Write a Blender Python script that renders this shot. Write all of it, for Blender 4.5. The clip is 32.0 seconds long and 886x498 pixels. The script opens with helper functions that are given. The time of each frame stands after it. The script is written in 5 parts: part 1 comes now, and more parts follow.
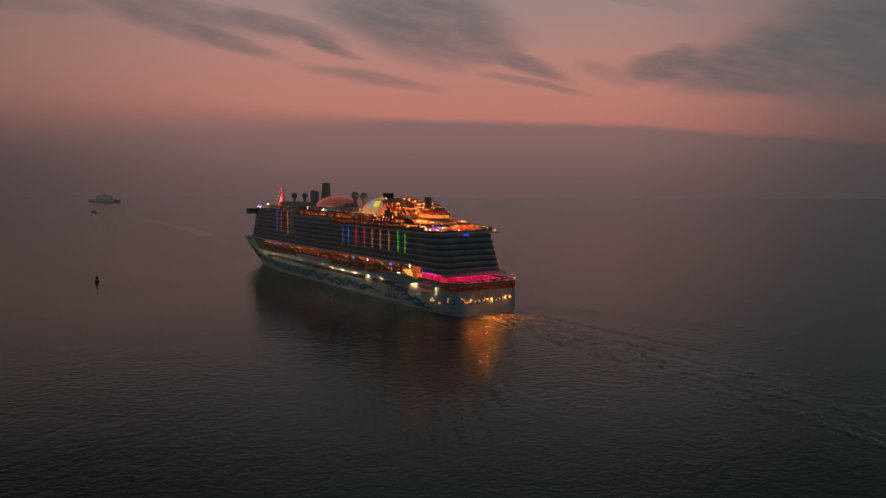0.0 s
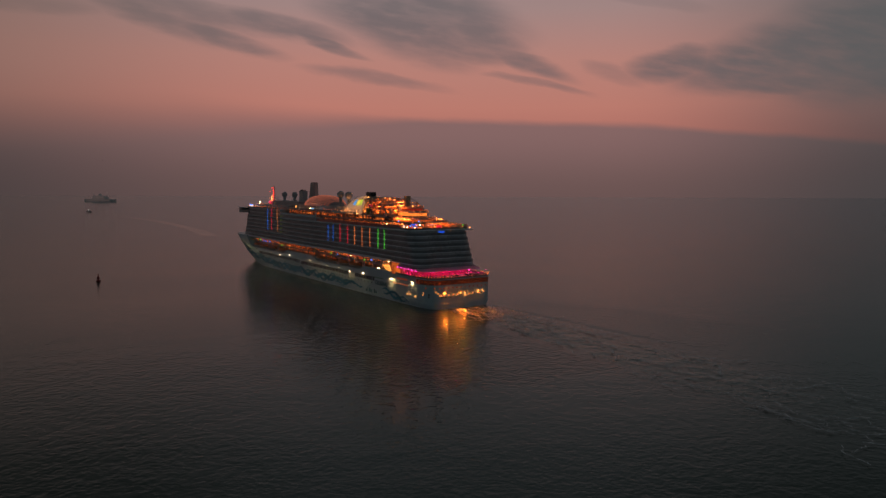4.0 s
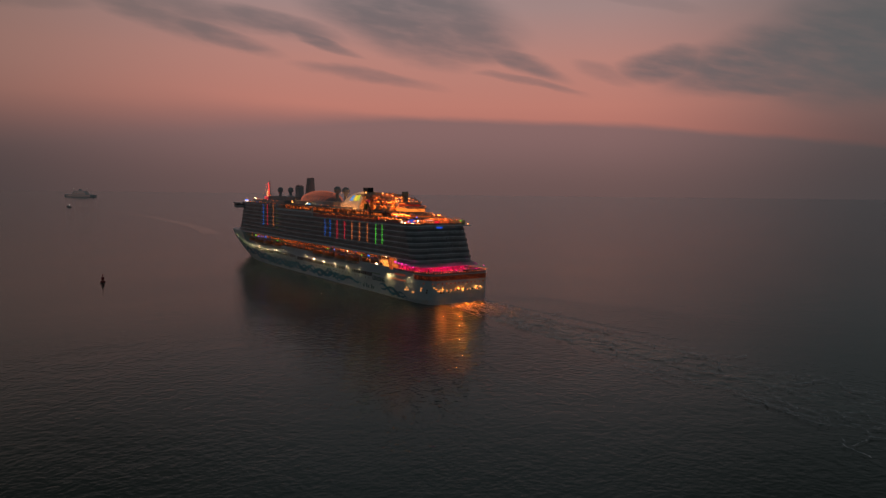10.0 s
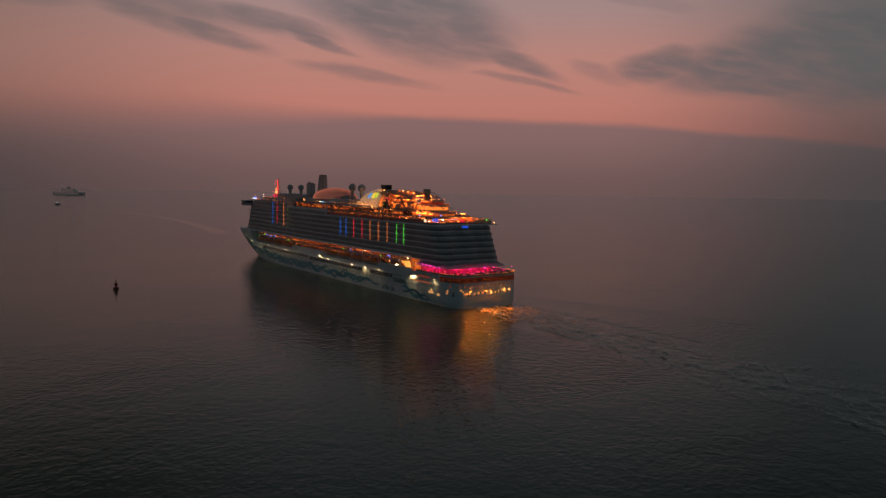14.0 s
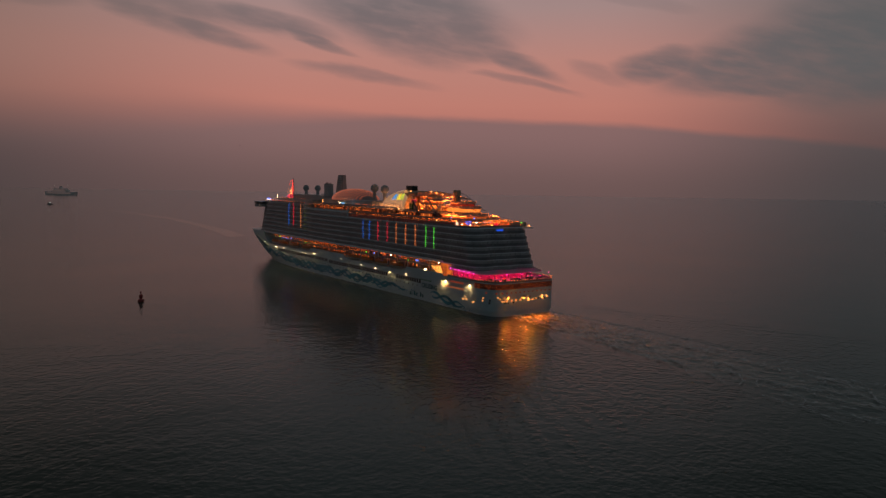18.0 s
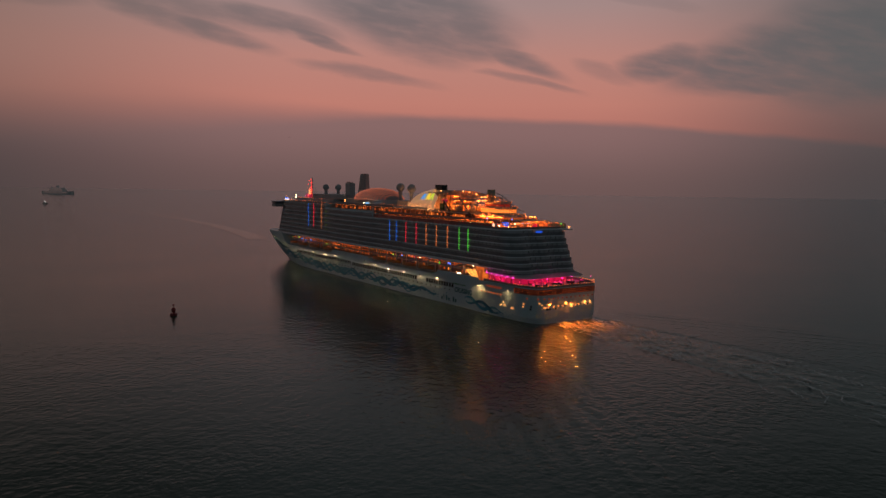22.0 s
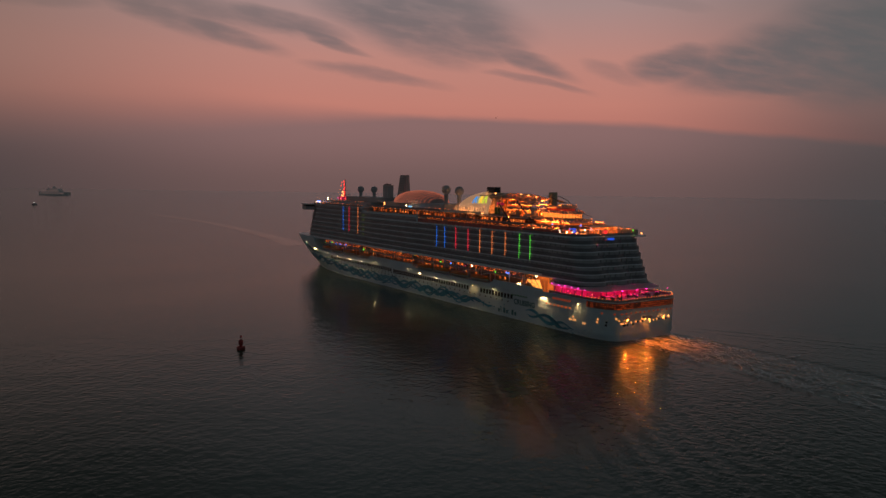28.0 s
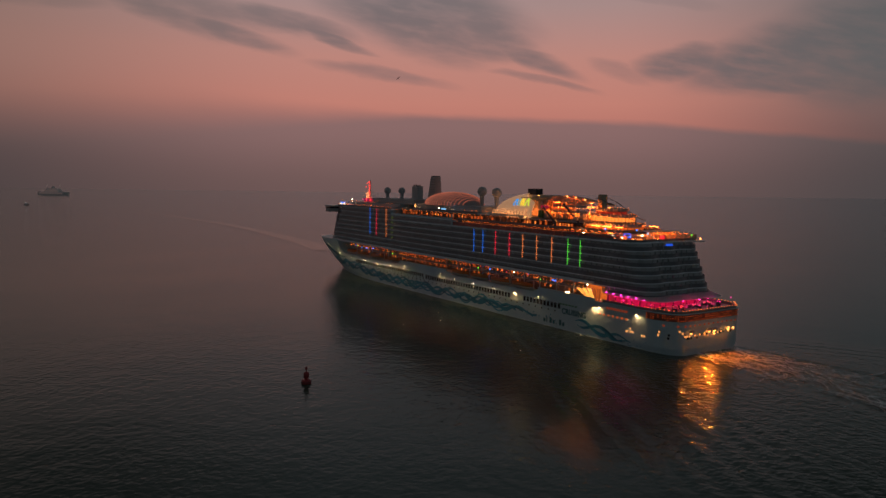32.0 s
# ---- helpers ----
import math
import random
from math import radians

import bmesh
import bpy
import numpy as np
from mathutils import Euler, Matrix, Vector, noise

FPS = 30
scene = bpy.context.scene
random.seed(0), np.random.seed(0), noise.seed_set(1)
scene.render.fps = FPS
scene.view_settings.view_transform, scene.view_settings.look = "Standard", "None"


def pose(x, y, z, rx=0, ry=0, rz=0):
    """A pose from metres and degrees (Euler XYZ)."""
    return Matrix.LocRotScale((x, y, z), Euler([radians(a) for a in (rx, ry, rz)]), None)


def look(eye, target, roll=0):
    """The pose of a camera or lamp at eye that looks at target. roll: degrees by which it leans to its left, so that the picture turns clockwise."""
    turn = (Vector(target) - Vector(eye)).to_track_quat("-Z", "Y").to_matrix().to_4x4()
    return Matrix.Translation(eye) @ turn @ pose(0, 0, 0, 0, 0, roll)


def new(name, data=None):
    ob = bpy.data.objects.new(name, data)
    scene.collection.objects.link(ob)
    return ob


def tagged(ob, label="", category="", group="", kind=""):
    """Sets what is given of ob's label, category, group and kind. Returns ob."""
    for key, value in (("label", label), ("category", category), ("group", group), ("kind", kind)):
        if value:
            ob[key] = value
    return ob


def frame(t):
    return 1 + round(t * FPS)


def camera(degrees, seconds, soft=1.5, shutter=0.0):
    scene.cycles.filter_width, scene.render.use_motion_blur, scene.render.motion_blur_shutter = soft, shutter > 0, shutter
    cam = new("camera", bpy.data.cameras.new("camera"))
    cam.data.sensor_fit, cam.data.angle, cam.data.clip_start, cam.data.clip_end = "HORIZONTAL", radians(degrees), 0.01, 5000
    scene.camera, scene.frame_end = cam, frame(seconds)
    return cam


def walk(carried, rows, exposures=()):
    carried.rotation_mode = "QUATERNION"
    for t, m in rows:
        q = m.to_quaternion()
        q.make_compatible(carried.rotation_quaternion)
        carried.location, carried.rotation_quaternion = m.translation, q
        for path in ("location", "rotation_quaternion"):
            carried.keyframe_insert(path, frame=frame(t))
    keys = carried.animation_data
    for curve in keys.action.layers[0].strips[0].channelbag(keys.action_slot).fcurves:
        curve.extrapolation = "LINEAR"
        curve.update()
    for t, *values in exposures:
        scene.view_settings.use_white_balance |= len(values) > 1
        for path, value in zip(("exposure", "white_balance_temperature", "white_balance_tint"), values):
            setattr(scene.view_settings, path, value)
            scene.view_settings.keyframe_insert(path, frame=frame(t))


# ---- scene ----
# ---- camera ----
cam = camera(63.0, 32.0, soft=1.5)
SPEED = 6.38                      # the ship, metres a second along +x
ROWS = [
    (0, -288.49, 218.63, 63.56, -33.414, -4.831, 0.223),
    (1, -287.95, 217.72, 63.46, -33.316, -4.860, 0.187),
    (2, -287.46, 217.09, 63.38, -33.245, -4.878, 0.178),
    (3, -287.11, 216.69, 63.33, -33.193, -4.882, 0.181),
    (6, -282.28, 216.48, 63.39, -33.021, -4.818, 0.212),
    (7, -275.82, 217.18, 63.10, -33.201, -4.865, 0.295),
    (8, -267.63, 218.05, 62.73, -33.423, -4.911, 0.404),
    (9, -257.90, 218.99, 62.33, -33.625, -4.946, 0.522),
    (10, -246.93, 219.66, 61.91, -33.797, -4.982, 0.629),
    (11, -234.96, 220.12, 61.49, -33.930, -5.002, 0.702),
    (12, -222.18, 220.57, 61.12, -34.006, -5.021, 0.748),
    (13, -209.09, 221.00, 60.82, -34.095, -5.029, 0.792),
    (14, -195.76, 221.68, 60.61, -34.170, -5.043, 0.830),
    (17, -156.90, 224.53, 60.75, -34.295, -5.038, 0.879),
    (18, -144.58, 225.18, 60.82, -34.276, -5.038, 0.883),
    (19, -132.44, 225.74, 60.81, -34.213, -5.068, 0.898),
    (20, -120.31, 226.15, 60.72, -34.117, -5.098, 0.901),
    (21, -107.89, 226.41, 60.63, -34.017, -5.108, 0.881),
    (22, -94.82, 226.68, 60.59, -33.929, -5.110, 0.840),
    (23, -81.80, 226.96, 60.58, -33.834, -5.126, 0.820),
    (24, -69.11, 227.24, 60.63, -33.702, -5.102, 0.846),
    (25, -56.73, 227.50, 60.66, -33.568, -5.110, 0.856),
    (28, -18.91, 228.83, 61.02, -33.225, -5.061, 0.805),
    (29, -6.54, 229.45, 61.18, -33.107, -5.051, 0.796),
    (30, 6.25, 230.06, 61.37, -32.977, -5.052, 0.793),
    (31, 19.19, 230.52, 61.60, -32.843, -5.058, 0.763),
    (32, 32.38, 230.76, 61.90, -32.695, -5.120, 0.733),
]


def aim(x, y, z, yaw, pitch, roll):
    p, q = radians(yaw), radians(pitch)
    way = Vector((math.cos(p) * math.cos(q), math.sin(p) * math.cos(q), math.sin(q)))
    return look((x, y, z), Vector((x, y, z)) + way * 100, roll)


walk(cam, [(r[0], aim(*r[1:])) for r in ROWS], [(0, -0.10), (9, -0.07), (20, -0.03), (32, 0.02)])


# ---- dusk sky ----
def lin(r, g, b):
    """Linear colour from an 8-bit one."""
    return tuple((c / 12.92 if c <= 0.04045 else ((c + 0.055) / 1.055) ** 2.4) for c in (r / 255, g / 255, b / 255)) + (1,)


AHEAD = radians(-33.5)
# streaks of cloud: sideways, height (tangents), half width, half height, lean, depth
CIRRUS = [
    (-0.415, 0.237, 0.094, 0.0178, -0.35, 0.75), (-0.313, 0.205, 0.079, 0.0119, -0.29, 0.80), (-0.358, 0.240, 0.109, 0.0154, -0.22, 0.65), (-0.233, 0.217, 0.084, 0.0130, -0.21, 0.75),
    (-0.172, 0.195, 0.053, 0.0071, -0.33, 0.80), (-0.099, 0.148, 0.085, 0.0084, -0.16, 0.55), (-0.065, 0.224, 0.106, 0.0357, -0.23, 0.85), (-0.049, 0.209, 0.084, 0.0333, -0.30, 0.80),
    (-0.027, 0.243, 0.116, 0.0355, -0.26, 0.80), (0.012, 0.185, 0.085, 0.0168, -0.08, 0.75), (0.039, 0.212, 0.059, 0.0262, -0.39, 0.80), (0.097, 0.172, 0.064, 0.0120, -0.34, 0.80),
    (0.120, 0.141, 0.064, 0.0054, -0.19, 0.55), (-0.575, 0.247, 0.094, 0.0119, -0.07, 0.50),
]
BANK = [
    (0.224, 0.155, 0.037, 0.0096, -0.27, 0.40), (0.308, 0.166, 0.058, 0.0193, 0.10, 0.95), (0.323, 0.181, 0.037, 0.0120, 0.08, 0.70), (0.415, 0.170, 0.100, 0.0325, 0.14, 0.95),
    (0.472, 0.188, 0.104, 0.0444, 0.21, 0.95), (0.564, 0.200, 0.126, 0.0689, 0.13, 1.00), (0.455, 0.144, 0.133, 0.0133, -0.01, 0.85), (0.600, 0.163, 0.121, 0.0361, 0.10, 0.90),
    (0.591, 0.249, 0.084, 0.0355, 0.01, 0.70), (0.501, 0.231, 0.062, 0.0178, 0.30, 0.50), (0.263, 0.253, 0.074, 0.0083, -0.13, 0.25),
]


def build_sky():
    world = bpy.data.worlds.new("dusk")
    scene.world = world
    world.use_nodes = True
    nt = world.node_tree
    nt.nodes.clear()

    def node(kind, **inputs):
        return nt.nodes.new(kind)

    def put(sock, v):
        if isinstance(v, bpy.types.NodeSocket):
            nt.links.new(v, sock)
        else:
            sock.default_value = v

    def m(op, a, b=0.0, c=0.0, clamp=False):
        n = nt.nodes.new("ShaderNodeMath")
        n.operation, n.use_clamp = op, clamp
        for s, v in zip(n.inputs, (a, b, c)):
            put(s, v)
        return n.outputs[0]

    def step(v, lo, hi, a=0.0, b=1.0):
        n = nt.nodes.new("ShaderNodeMapRange")
        n.interpolation_type = "SMOOTHSTEP"
        for s, x in zip(n.inputs, (v, lo, hi, a, b)):
            put(s, x)
        return n.outputs[0]

    def mix(f, a, b):
        n = nt.nodes.new("ShaderNodeMix")
        n.data_type = "RGBA"
        put(n.inputs[0], f), put(n.inputs[6], a), put(n.inputs[7], b)
        return n.outputs[2]

    co = nt.nodes.new("ShaderNodeTexCoord").outputs["Generated"]
    sep = nt.nodes.new("ShaderNodeSeparateXYZ")
    nt.links.new(co, sep.inputs[0])
    dx, dy, dz = sep.outputs
    c, s = math.cos(AHEAD), math.sin(AHEAD)
    fwd = m("ADD", m("MULTIPLY", dx, c), m("MULTIPLY", dy, s))
    side = m("ADD", m("MULTIPLY", dx, s), m("MULTIPLY", dy, -c))
    flat = m("MAXIMUM", fwd, 0.08)
    a = m("DIVIDE", side, flat)
    e = m("DIVIDE", dz, m("MAXIMUM", m("SQRT", m("SUBTRACT", 1.0, m("MULTIPLY", dz, dz))), 0.05))
    ef = m("DIVIDE", dz, flat)
    xyz = nt.nodes.new("ShaderNodeCombineXYZ")
    put(xyz.inputs[0], a), put(xyz.inputs[1], m("MULTIPLY", m("ADD", ef, m("MULTIPLY", a, 0.15)), 4.0))

    def noise_at(scale, detail, rough=0.55):
        n = nt.nodes.new("ShaderNodeTexNoise")
        n.inputs["Scale"].default_value, n.inputs["Detail"].default_value, n.inputs["Roughness"].default_value = scale, detail, rough
        nt.links.new(xyz.outputs[0], n.inputs["Vector"])
        return n.outputs["Fac"]

    n1, n2 = noise_at(6.0, 4.0), noise_at(16.0, 6.0)
    # the bank of haze over the sea: its upper edge bows
    edge = m("ADD", 0.093, m("MULTIPLY", m("MULTIPLY", m("ADD", a, 0.13), m("ADD", a, 0.13)), -0.075))
    edge = m("ADD", edge, m("MULTIPLY", m("SUBTRACT", n1, 0.5), 0.012))
    soft = step(a, -0.45, 0.0, 0.04, 0.006)
    above = step(m("SUBTRACT", e, edge), m("MULTIPLY", soft, -1.0), soft)
    ramp = nt.nodes.new("ShaderNodeValToRGB")
    stops = [(0.0, (187, 119, 108)), (0.07, (203, 134, 120)), (0.16, (198, 141, 130)), (0.26, (175, 145, 142)), (0.36, (157, 141, 141)), (0.6, (118, 120, 124)), (1.0, (92, 102, 108))]
    put(ramp.inputs[0], step(e, 0.06, 0.75))
    ramp.inputs[0].links[0].from_node.interpolation_type = "LINEAR"
    while len(ramp.color_ramp.elements) < len(stops):
        ramp.color_ramp.elements.new(0.5)
    for el, (p, col) in zip(ramp.color_ramp.elements, stops):
        el.position, el.color = p, lin(*col)
    haze = mix(step(e, -0.015, 0.085), lin(117, 92, 90), lin(146, 112, 110))
    col = mix(above, haze, ramp.outputs[0])
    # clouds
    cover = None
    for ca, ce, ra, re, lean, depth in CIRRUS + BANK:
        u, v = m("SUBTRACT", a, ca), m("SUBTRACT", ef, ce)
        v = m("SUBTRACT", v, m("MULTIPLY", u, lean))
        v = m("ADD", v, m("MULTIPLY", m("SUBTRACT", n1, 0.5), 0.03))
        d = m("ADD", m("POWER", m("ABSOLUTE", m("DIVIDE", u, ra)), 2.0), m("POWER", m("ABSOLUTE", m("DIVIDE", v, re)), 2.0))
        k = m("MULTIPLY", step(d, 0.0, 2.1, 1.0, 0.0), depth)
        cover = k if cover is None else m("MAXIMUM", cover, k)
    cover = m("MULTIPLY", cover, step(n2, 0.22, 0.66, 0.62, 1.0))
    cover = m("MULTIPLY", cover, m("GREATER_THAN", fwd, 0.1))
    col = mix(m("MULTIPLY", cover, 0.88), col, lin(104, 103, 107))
    # the afterglow greys out sideways; behind, plain blue-grey twilight
    left, right = step(a, -0.15, -0.75, 0.0, 0.72), step(a, 0.2, 0.64, 0.0, 0.80)
    low = step(e, 0.02, 0.16)
    col = mix(left, col, mix(low, lin(61, 60, 61), lin(130, 107, 99)))
    col = mix(right, col, mix(low, lin(69, 70, 72), lin(95, 98, 99)))
    back = mix(step(e, 0.0, 0.8), lin(68, 76, 78), lin(76, 90, 95))
    col = mix(step(fwd, -0.15, 0.45), back, col)
    # the glow fades high up on the far side
    col = mix(m("MULTIPLY", step(a, -0.1, -0.6), step(e, 0.25, 0.43, 0.0, 0.95)), col, lin(46, 54, 58))
    col = mix(m("MULTIPLY", step(a, 0.15, 0.6), step(e, 0.26, 0.5, 0.0, 0.8)), col, lin(48, 54, 58))
    # under the horizon: the same haze, darker downwards
    col = mix(step(e, -0.25, -0.02), lin(40, 38, 38), col)
    bg = nt.nodes.new("ShaderNodeBackground")
    put(bg.inputs[0], col)
    bg.inputs[1].default_value = 0.88
    out = nt.nodes.new("ShaderNodeOutputWorld")
    nt.links.new(bg.outputs[0], out.inputs[0])


build_sky()


# ---- materials ----
MATS = {}


def mat(name, color, rough=0.5, metal=0.0, vary=0.15, scale=0.5, bump=0.0, bump_scale=4.0, glow=None, power=0.0, spec=0.5, per_piece=0.0):
    """A node material: base colour broken by two noises (grain and stains), bump, and light where the thing gives light."""
    if name in MATS:
        return MATS[name]
    mt = bpy.data.materials.new(name)
    mt.use_nodes = True
    nt = mt.node_tree
    b = nt.nodes["Principled BSDF"]
    b.inputs["Roughness"].default_value, b.inputs["Metallic"].default_value = rough, metal
    b.inputs["Specular IOR Level"].default_value = spec
    co = nt.nodes.new("ShaderNodeTexCoord")
    if vary:
        big, fine = nt.nodes.new("ShaderNodeTexNoise"), nt.nodes.new("ShaderNodeTexNoise")
        big.inputs["Scale"].default_value, fine.inputs["Scale"].default_value = scale * 0.25, scale * 3
        big.inputs["Detail"].default_value = fine.inputs["Detail"].default_value = 4
        for n in (big, fine):
            nt.links.new(co.outputs["Object"], n.inputs["Vector"])
        mul = nt.nodes.new("ShaderNodeMath")
        mul.operation = "MULTIPLY_ADD"
        nt.links.new(fine.outputs["Fac"], mul.inputs[0])
        mul.inputs[1].default_value = 0.5
        nt.links.new(big.outputs["Fac"], mul.inputs[2])
        last = mul.outputs[0]
        if per_piece:
            info = nt.nodes.new("ShaderNodeObjectInfo")
            add = nt.nodes.new("ShaderNodeMath")
            add.operation = "MULTIPLY_ADD"
            nt.links.new(info.outputs["Random"], add.inputs[0])
            add.inputs[1].default_value = per_piece
            nt.links.new(last, add.inputs[2])
            last = add.outputs[0]
        rng = nt.nodes.new("ShaderNodeMapRange")
        nt.links.new(last, rng.inputs[0])
        for i, v in enumerate((0.45, 1.05, 1 - vary, 1 + vary)):
            rng.inputs[i + 1].default_value = v
        sc = nt.nodes.new("ShaderNodeVectorMath")
        sc.operation = "SCALE"
        sc.inputs[0].default_value = color[:3]
        nt.links.new(rng.outputs[0], sc.inputs["Scale"])
        nt.links.new(sc.outputs[0], b.inputs["Base Color"])
    else:
        b.inputs["Base Color"].default_value = (*color[:3], 1)
    if bump:
        nz, bp = nt.nodes.new("ShaderNodeTexNoise"), nt.nodes.new("ShaderNodeBump")
        nz.inputs["Scale"].default_value = bump_scale
        nt.links.new(co.outputs["Object"], nz.inputs["Vector"])
        nt.links.new(nz.outputs["Fac"], bp.inputs["Height"])
        bp.inputs["Strength"].default_value = bump
        nt.links.new(bp.outputs[0], b.inputs["Normal"])
    if glow:
        b.inputs["Emission Color"].default_value = (*glow[:3], 1)
        b.inputs["Emission Strength"].default_value = power
    MATS[name] = mt
    return mt


def sea_material(name="sea_water", gloss_tint=(0.655, 0.79, 0.83, 1), deep=(0.058, 0.072, 0.052, 1), rough=0.12, lift=1.0):
    """Murky water under a rippled gloss."""
    mt = bpy.data.materials.new(name)
    mt.use_nodes = True
    nt = mt.node_tree
    nt.nodes.clear()
    where = nt.nodes.new("ShaderNodeNewGeometry").outputs["Position"]

    def ripples(scale, stretch, turn, detail):
        mp, nz = nt.nodes.new("ShaderNodeMapping"), nt.nodes.new("ShaderNodeTexNoise")
        mp.inputs["Scale"].default_value, mp.inputs["Rotation"].default_value = stretch, (0, 0, radians(turn))
        nt.links.new(where, mp.inputs[0])
        nt.links.new(mp.outputs[0], nz.inputs["Vector"])
        nz.inputs["Scale"].default_value, nz.inputs["Detail"].default_value = scale, detail
        return nz.outputs["Fac"]

    def math_node(op, a, b, c=0.0):
        n = nt.nodes.new("ShaderNodeMath")
        n.operation = op
        for s, v in zip(n.inputs, (a, b, c)):
            if isinstance(v, bpy.types.NodeSocket):
                nt.links.new(v, s)
            else:
                s.default_value = v
        return n.outputs[0]

    # wind ripples, stronger and weaker in patches, over a low chop
    gust = nt.nodes.new("ShaderNodeMapRange")
    nt.links.new(ripples(0.012, (1, 0.6, 1), 20, 3), gust.inputs[0])
    for i, v in enumerate((0.35, 0.65, 0.65, 1.25)):
        gust.inputs[i + 1].default_value = v
    fine = math_node("MULTIPLY_ADD", ripples(1.8, (1, 0.8, 1), 60, 1), 0.018, math_node("MULTIPLY", ripples(0.78, (1, 0.9, 1), 48, 1), 0.082))
    total = math_node("MULTIPLY_ADD", ripples(0.33, (1, 0.95, 1), 50, 1), 0.115, math_node("MULTIPLY", fine, gust.outputs[0]))
    # steeper chop where the ship has stirred the water
    stir = nt.nodes.new("ShaderNodeAttribute")
    stir.attribute_name = "chop"
    total = math_node("MULTIPLY", total, math_node("ADD", stir.outputs["Fac"], 1.0))
    bp = nt.nodes.new("ShaderNodeBump")
    bp.inputs["Strength"].default_value, bp.inputs["Distance"].default_value = 1.0, lift
    nt.links.new(total, bp.inputs["Height"])
    body, gloss, fres, mix = (nt.nodes.new(k) for k in ("ShaderNodeBsdfDiffuse", "ShaderNodeBsdfGlossy", "ShaderNodeFresnel", "ShaderNodeMixShader"))
    body.inputs["Color"].default_value = deep
    gloss.inputs["Color"].default_value = gloss_tint
    gloss.inputs["Roughness"].default_value = rough
    fres.inputs["IOR"].default_value = 1.24
    for n in (gloss, fres):
        nt.links.new(bp.outputs[0], n.inputs["Normal"])
    nt.links.new(fres.outputs[0], mix.inputs[0])
    nt.links.new(body.outputs[0], mix.inputs[1])
    nt.links.new(gloss.outputs[0], mix.inputs[2])
    nt.links.new(mix.outputs[0], nt.nodes.new("ShaderNodeOutputMaterial").inputs[0])
    return mt


WHITE = mat("cool_white_ship_paint", (0.60, 0.70, 0.74), 0.4, vary=0.10, scale=0.3, bump=0.05, bump_scale=0.6)
DECKW = mat("white_deck_paint", (0.62, 0.60, 0.57), 0.5, vary=0.12, scale=0.6)
EDGE = mat("pale_deck_edge", (0.92, 0.91, 0.94), 0.5, vary=0.15, scale=0.4)
DARK = mat("dark_tinted_glass", (0.235, 0.22, 0.235), 0.3, vary=0.3, scale=0.4)
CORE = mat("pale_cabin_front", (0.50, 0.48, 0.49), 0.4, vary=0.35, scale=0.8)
GREY = mat("grey_painted_steel", (0.50, 0.46, 0.46), 0.5, vary=0.15, scale=0.4, bump=0.05)
BLACK = mat("black_steel", (0.02, 0.02, 0.02), 0.5, vary=0.2)
TEAK = mat("teak_deck", (0.30, 0.19, 0.11), 0.6, vary=0.25, scale=2.0)


# ---- builders ----
def mesh_of(bm, material, smooth=False, name="mesh"):
    me = bpy.data.meshes.new(name)
    bmesh.ops.recalc_face_normals(bm, faces=bm.faces[:])
    bm.to_mesh(me)
    bm.free()
    for mt in (material if isinstance(material, (list, tuple)) else [material]):
        me.materials.append(mt)
    if smooth:
        for p in me.polygons:
            p.use_smooth = True
    return me


def part(name, bm, material, parent, label="", smooth=False):
    """One mesh under a thing or under a part."""
    me = bm if isinstance(bm, bpy.types.Mesh) else mesh_of(bm, material, smooth, name)
    ob = new(name, me)
    ob.parent = parent
    if label:
        ob["label"] = label
    return ob


def placed(name, me, parent, m, label=""):
    ob = new(name, me)
    ob.parent = parent
    ob.matrix_basis = m
    if label:
        ob["label"] = label
    return ob


def box(bm, x0, x1, y0, y1, z0, z1, bevel=0.0):
    r = bmesh.ops.create_cube(bm, size=1.0)["verts"]
    for v in r:
        v.co = Vector(((x0 + x1) / 2 + v.co.x * (x1 - x0), (y0 + y1) / 2 + v.co.y * (y1 - y0), (z0 + z1) / 2 + v.co.z * (z1 - z0)))
    if bevel:
        es = list({e for v in r for e in v.link_edges})
        bmesh.ops.bevel(bm, geom=es, offset=bevel, segments=2, affect="EDGES")
    return bm


def boxed(*a, bevel=0.0):
    return box(bmesh.new(), *a, bevel=bevel)


def tube(bm, p, q, r0, r1=None, n=8, caps=True):
    p, q = Vector(p), Vector(q)
    m = Matrix.Translation((p + q) / 2) @ (q - p).to_track_quat("Z", "Y").to_matrix().to_4x4()
    bmesh.ops.create_cone(bm, cap_ends=caps, segments=n, radius1=r0, radius2=r0 if r1 is None else r1, depth=(q - p).length, matrix=m)
    return bm


def pipe(pts, r, n=6):
    """One swept pipe along a line of points."""
    bm = bmesh.new()
    pts = [Vector(p) for p in pts]
    last, first = None, None
    for k, p in enumerate(pts):
        d = (pts[min(k + 1, len(pts) - 1)] - pts[max(k - 1, 0)]).normalized()
        q = d.to_track_quat("Z", "Y")
        now = [bm.verts.new(p + q @ Vector((r * math.cos(math.tau * j / n), r * math.sin(math.tau * j / n), 0))) for j in range(n)]
        if last:
            for j in range(n):
                bm.faces.new((last[j], last[(j + 1) % n], now[(j + 1) % n], now[j]))
        first, last = first or now, now
    bm.faces.new(first), bm.faces.new(last)
    return bm


def ball(bm, c, r, sx=1, sy=1, sz=1, n=12):
    bmesh.ops.create_uvsphere(bm, u_segments=n, v_segments=max(6, n // 2 + 2), radius=r, matrix=Matrix.Translation(c) @ Matrix.Diagonal((sx, sy, sz, 1)))
    return bm


def prism(bm, pts, z0, z1):
    """A closed outline, drawn up from z0 to z1."""
    lo, hi = [bm.verts.new((x, y, z0)) for x, y in pts], [bm.verts.new((x, y, z1)) for x, y in pts]
